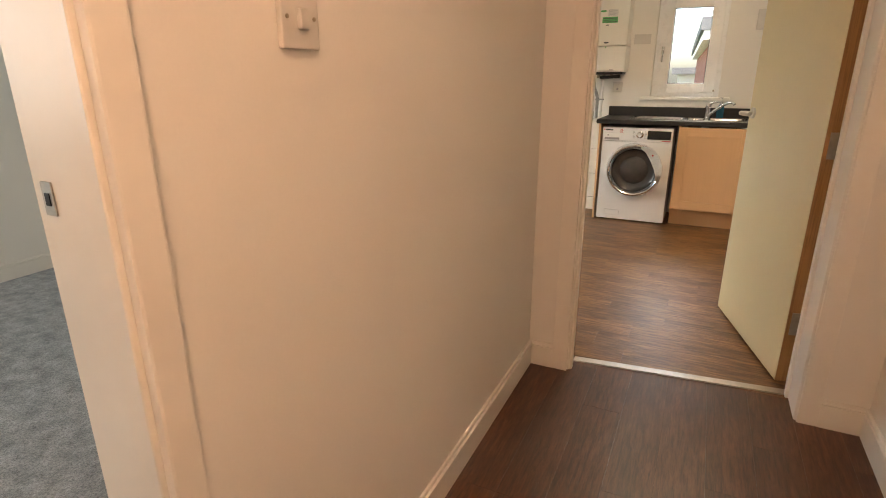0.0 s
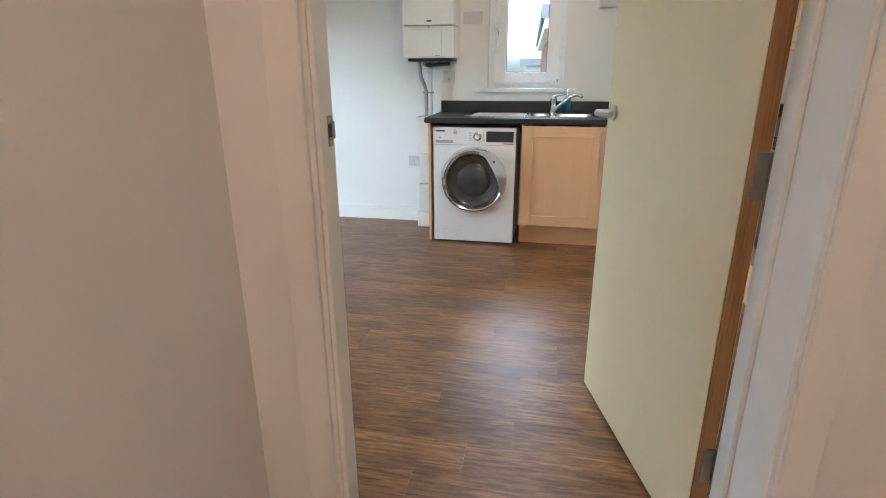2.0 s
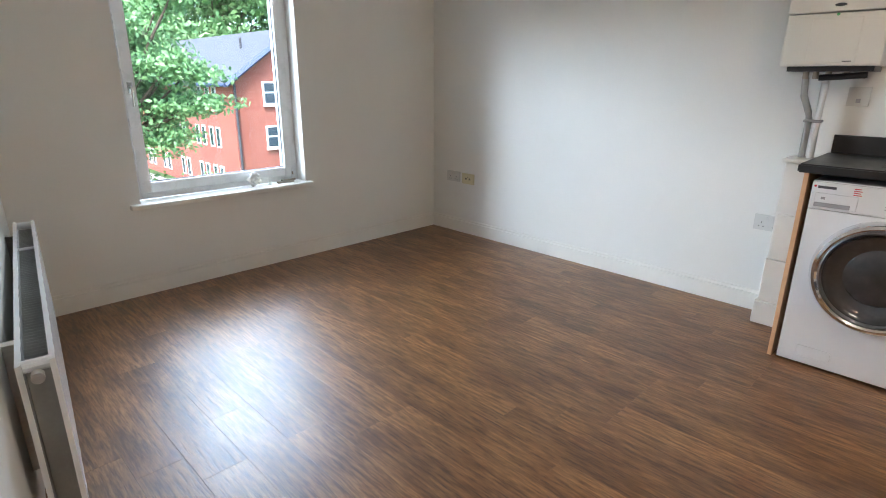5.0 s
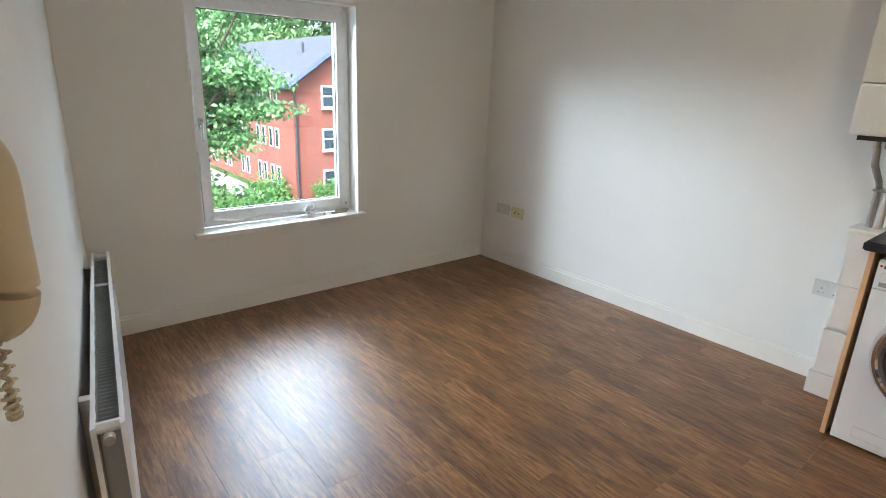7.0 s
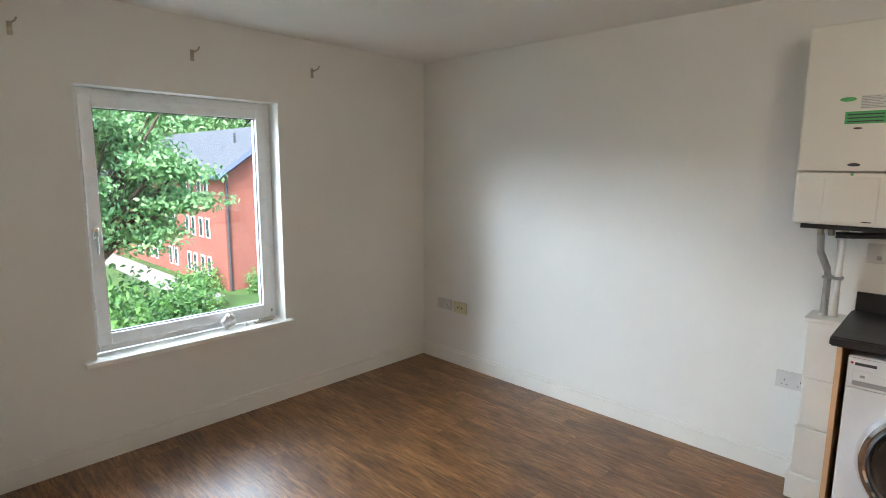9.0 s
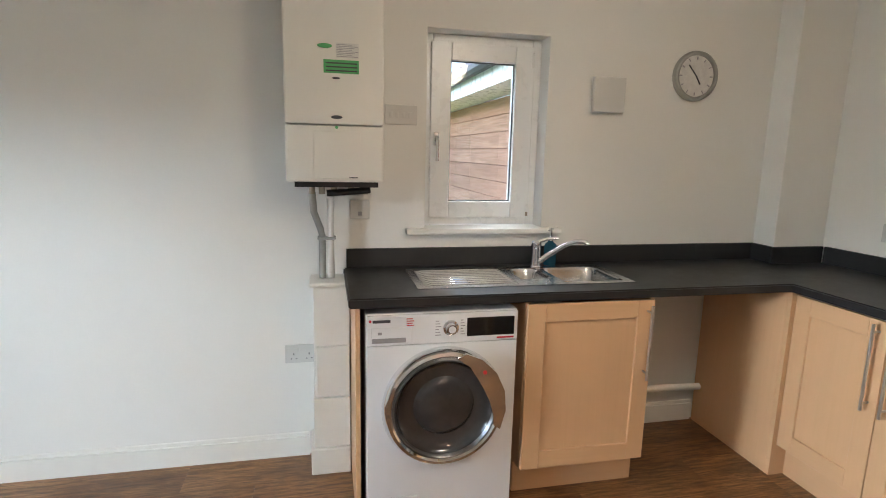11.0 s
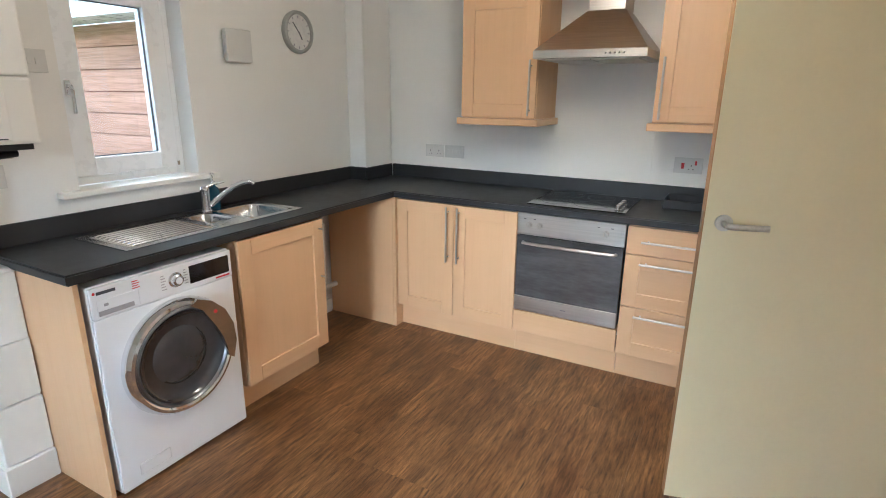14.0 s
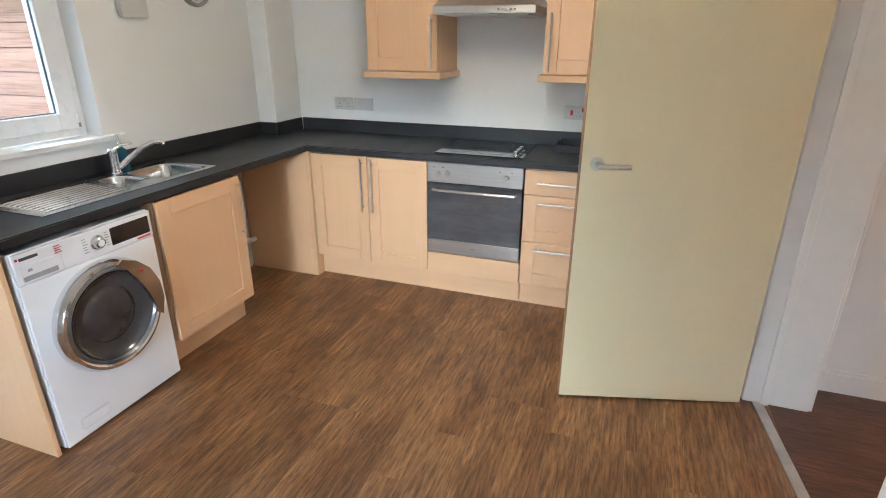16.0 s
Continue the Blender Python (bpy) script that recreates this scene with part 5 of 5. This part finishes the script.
def tree(x, y, base, height, trunk_r, blobs, count, size, seed, label):
    rng = np.random.default_rng(seed)
    t = thing("tree", (x, y, base), label, "tree")
    top = base + height * 0.62
    part("trunk", tube_bm([(x, y, base), (x + 0.1, y, base + height * 0.25), (x, y + 0.15, base + height * 0.45), (x + 0.1, y, top)], [trunk_r * 1.4, trunk_r, trunk_r * 0.8, trunk_r * 0.35], 12), BARK, t, "", True)
    for c, r in blobs:
        st = Vector((x, y + 0.1, base + height * 0.38))
        part("limb", tube_bm([st, st.lerp(Vector(c), 0.5) + Vector((0, 0, 0.25)), Vector(c)], [trunk_r * 0.45, trunk_r * 0.25, trunk_r * 0.07], 8), BARK, t, "", True)
    me = leaf_cloud(rng, blobs, count, size)
    me.materials.append(LEAF)
    cr = new("crown", me)
    cr.parent = t
    cr.matrix_parent_inverse = t.matrix_basis.inverted()
    return t


rb = np.random.default_rng(5)
def clumps(c, spread, n, r):
    return [((c[0] + rb.uniform(-1, 1) * spread[0], c[1] + rb.uniform(-1, 1) * spread[1], c[2] + rb.uniform(-1, 1) * spread[2]), (r * rb.uniform(0.6, 1.5), r * rb.uniform(0.7, 1.6), r * rb.uniform(0.4, 1.1))) for _ in range(n)]


tree(-16.0, 6.6, GZ, 9.5, 0.22, clumps((-16.0, 7.5, 1.6), (1.7, 2.0, 2.2), 60, 0.42) + [((-15.4, 9.3, 0.55), (0.7, 1.0, 0.22)), ((-15.3, 9.2, 1.35), (0.6, 0.9, 0.28)), ((-15.6, 8.4, -0.3), (0.7, 0.8, 0.4))], 34000, 0.08, 11, "leafy green maple tree in front of the window")
tree(-60, 29, GZ, 18, 0.5, clumps((-60, 29, 6.4), (5, 8, 4.0), 26, 2.4), 22000, 0.33, 12, "tall green tree behind the brick building")
tree(-66, 18, GZ, 18, 0.5, clumps((-66, 18, 6.0), (5, 7, 4.5), 24, 2.4), 18000, 0.33, 13, "tall green tree behind the brick building")
tree(-54, 40, GZ, 18, 0.5, clumps((-54, 39, 6.4), (5, 8, 4), 26, 2.4), 22000, 0.33, 14, "tall green tree behind the brick building")
rng = np.random.default_rng(21)
for i, (x, y, z, r, n) in enumerate(((-17.5, 7.9, -3.2, 1.5, 4200), (-22, 11.2, -4.3, 1.1, 2600), (-25.5, 13.3, -4.5, 0.9, 2200), (-15.2, 7.1, -2.6, 1.0, 3000), (-27.0, 17.8, -4.7, 0.7, 1800), (-27.2, 19.6, -4.7, 0.7, 1800), (-29, 15.0, -4.6, 0.8, 1800))):
    b = thing("bush", (x, y, GZ), "rounded green garden bush beside the path", "bush", "garden bushes")
    me = leaf_cloud(rng, [((x, y, z), (r, r * 1.1, r * 0.8)), ((x + r * 0.4, y - r * 0.5, z - 0.3), (r * 0.8, r * 0.8, r * 0.7)), ((x, y, (z + GZ) / 2), (r * 0.9, r, (z - GZ) / 2))], n, 0.11)
    me.materials.append(HEDGE)
    o = new("foliage", me)
    o.parent = b
    o.matrix_parent_inverse = b.matrix_basis.inverted()
    part("stem", tube_bm([(x, y, GZ), (x + 0.05, y, z)], [0.08, 0.03], 8), BARK, b)

# the neighbouring wing seen from the sink window
wing = thing("neighbour_wing", (2.6, 10, GZ), "timber clad neighbouring wing with a white eaves soffit", "building")
part("wall", box_bm(1.40, 7.3, GZ, 5.0, 13.0, 1.93), REDBRICK, wing)
part("soffit", box_bm(1.02, 7.0, 1.935, 1.40, 13.2, 1.965), UPVC, wing, "white soffit")
part("fascia", box_bm(0.99, 7.0, 1.90, 1.018, 13.2, 2.09), UPVC, wing, "white fascia board")
part("gutter", tube_bm([(0.94, 7.0, 2.06), (0.94, 13.2, 2.03)], 0.055, 10), INK, wing, "dark gutter")
bm = bmesh.new()
for i in range(9):
    x0 = 0.96 + i * 0.26
    z0 = 2.10 + i * 0.17
    vs = [bm.verts.new(p) for p in ((x0, 7.0, z0), (x0 + 0.30, 7.0, z0 + 0.19), (x0 + 0.30, 13.2, z0 + 0.19), (x0, 13.2, z0))]
    v2 = [bm.verts.new((v.co.x, v.co.y, v.co.z + 0.03)) for v in vs]
    bm.faces.new(vs[::-1]), bm.faces.new(v2)
    for k in range(4):
        bm.faces.new((vs[k], vs[(k + 1) % 4], v2[(k + 1) % 4], v2[k]))
bmesh.ops.recalc_face_normals(bm, faces=bm.faces)
part("roof", bm, SLATE, wing, "dark tiled roof")
part("downpipe", tube_bm([(1.34, 7.45, 1.9), (1.34, 7.45, GZ)], 0.035, 10), INK, wing)
house = thing("pale_house", (0, 30, GZ), "pale rendered house across the yard", "building")
part("wall", box_bm(-0.7, 30, GZ, 6, 38, 1.35), PAPER, house)
part("roof", prism_bm([(-0.95, 29.6), (6.4, 29.6), (6.4, 38), (-0.95, 38)], 1.35, 1.65), SLATE, house)
for x in (-0.4, 1.4, 3.2):
    w = part("window", box_bm(x, 29.94, -0.4, x + 1.1, 29.999, 0.9), UPVC, house)
    part("pane", box_bm(x + 0.08, 29.93, -0.3, x + 1.02, 29.939, 0.8), DIMGLASS, w)

shed = thing("slate_roofed_building", (0.6, 13.4, GZ), "low building with a slate roof and white fascia", "building")
part("wall", prism_bm([(0.75, 13.3), (3.4, 13.3), (3.4, 28), (0.1, 28)], GZ, 1.95), REDBRICK, shed)
part("fascia", prism_bm([(0.56, 13.25), (3.5, 13.25), (3.5, 28.1), (-0.1, 28.1)], 1.952, 2.12), UPVC, shed, "white fascia board")
part("roof", prism_bm([(0.50, 13.2), (3.5, 13.2), (3.5, 28.2), (-0.16, 28.2)], 2.122, 2.36), SLATE, shed, "dark slate roof")

# ---- pieces laid last: cladding boards and floor planks ----
clad = data_of("board", box_bm(0, 0, 0, 0.022, 2.4, 0.142, 0.003), CLAD)
for row in range(17):
    for col in range(3):
        o = new("board", clad)
        o.parent = wing
        o.matrix_parent_inverse = wing.matrix_basis.inverted()
        o.location = (1.376, 7.31 + col * 2.405 + (row % 3) * 0.0, 1.93 - 0.146 * (row + 1))

plank_w, plank_l = 0.152, 0.914
rp = random.Random(4)
cache = {}


def plank(length, width, along, material):
    key = (round(length, 3), round(width, 3), along)
    if key not in cache:
        g = 0.0003
        bm = box_bm(g, g, -0.006, length - g, width - g, 0.0) if along == "X" else box_bm(g, g, -0.006, width - g, length - g, 0.0)
        cache[key] = data_of("plank", bm, material)
    return cache[key]


y, row = 3.150, 0
while y < YN - 0.001:
    w = min(plank_w, YN - y)
    x = XW - round(rp.random() * 6) / 6 * plank_l
    while x < XE:
        x0, x1 = max(x, XW), min(x + plank_l, XE if row else HX0)
        if x1 - x0 > 0.02:
            o = new("plank", plank(x1 - x0, w, "X", FLOORW))
            o.parent, o.location = floor, (x0, y, 0)
        x += plank_l
    y += w
    row += 1
cache.clear()
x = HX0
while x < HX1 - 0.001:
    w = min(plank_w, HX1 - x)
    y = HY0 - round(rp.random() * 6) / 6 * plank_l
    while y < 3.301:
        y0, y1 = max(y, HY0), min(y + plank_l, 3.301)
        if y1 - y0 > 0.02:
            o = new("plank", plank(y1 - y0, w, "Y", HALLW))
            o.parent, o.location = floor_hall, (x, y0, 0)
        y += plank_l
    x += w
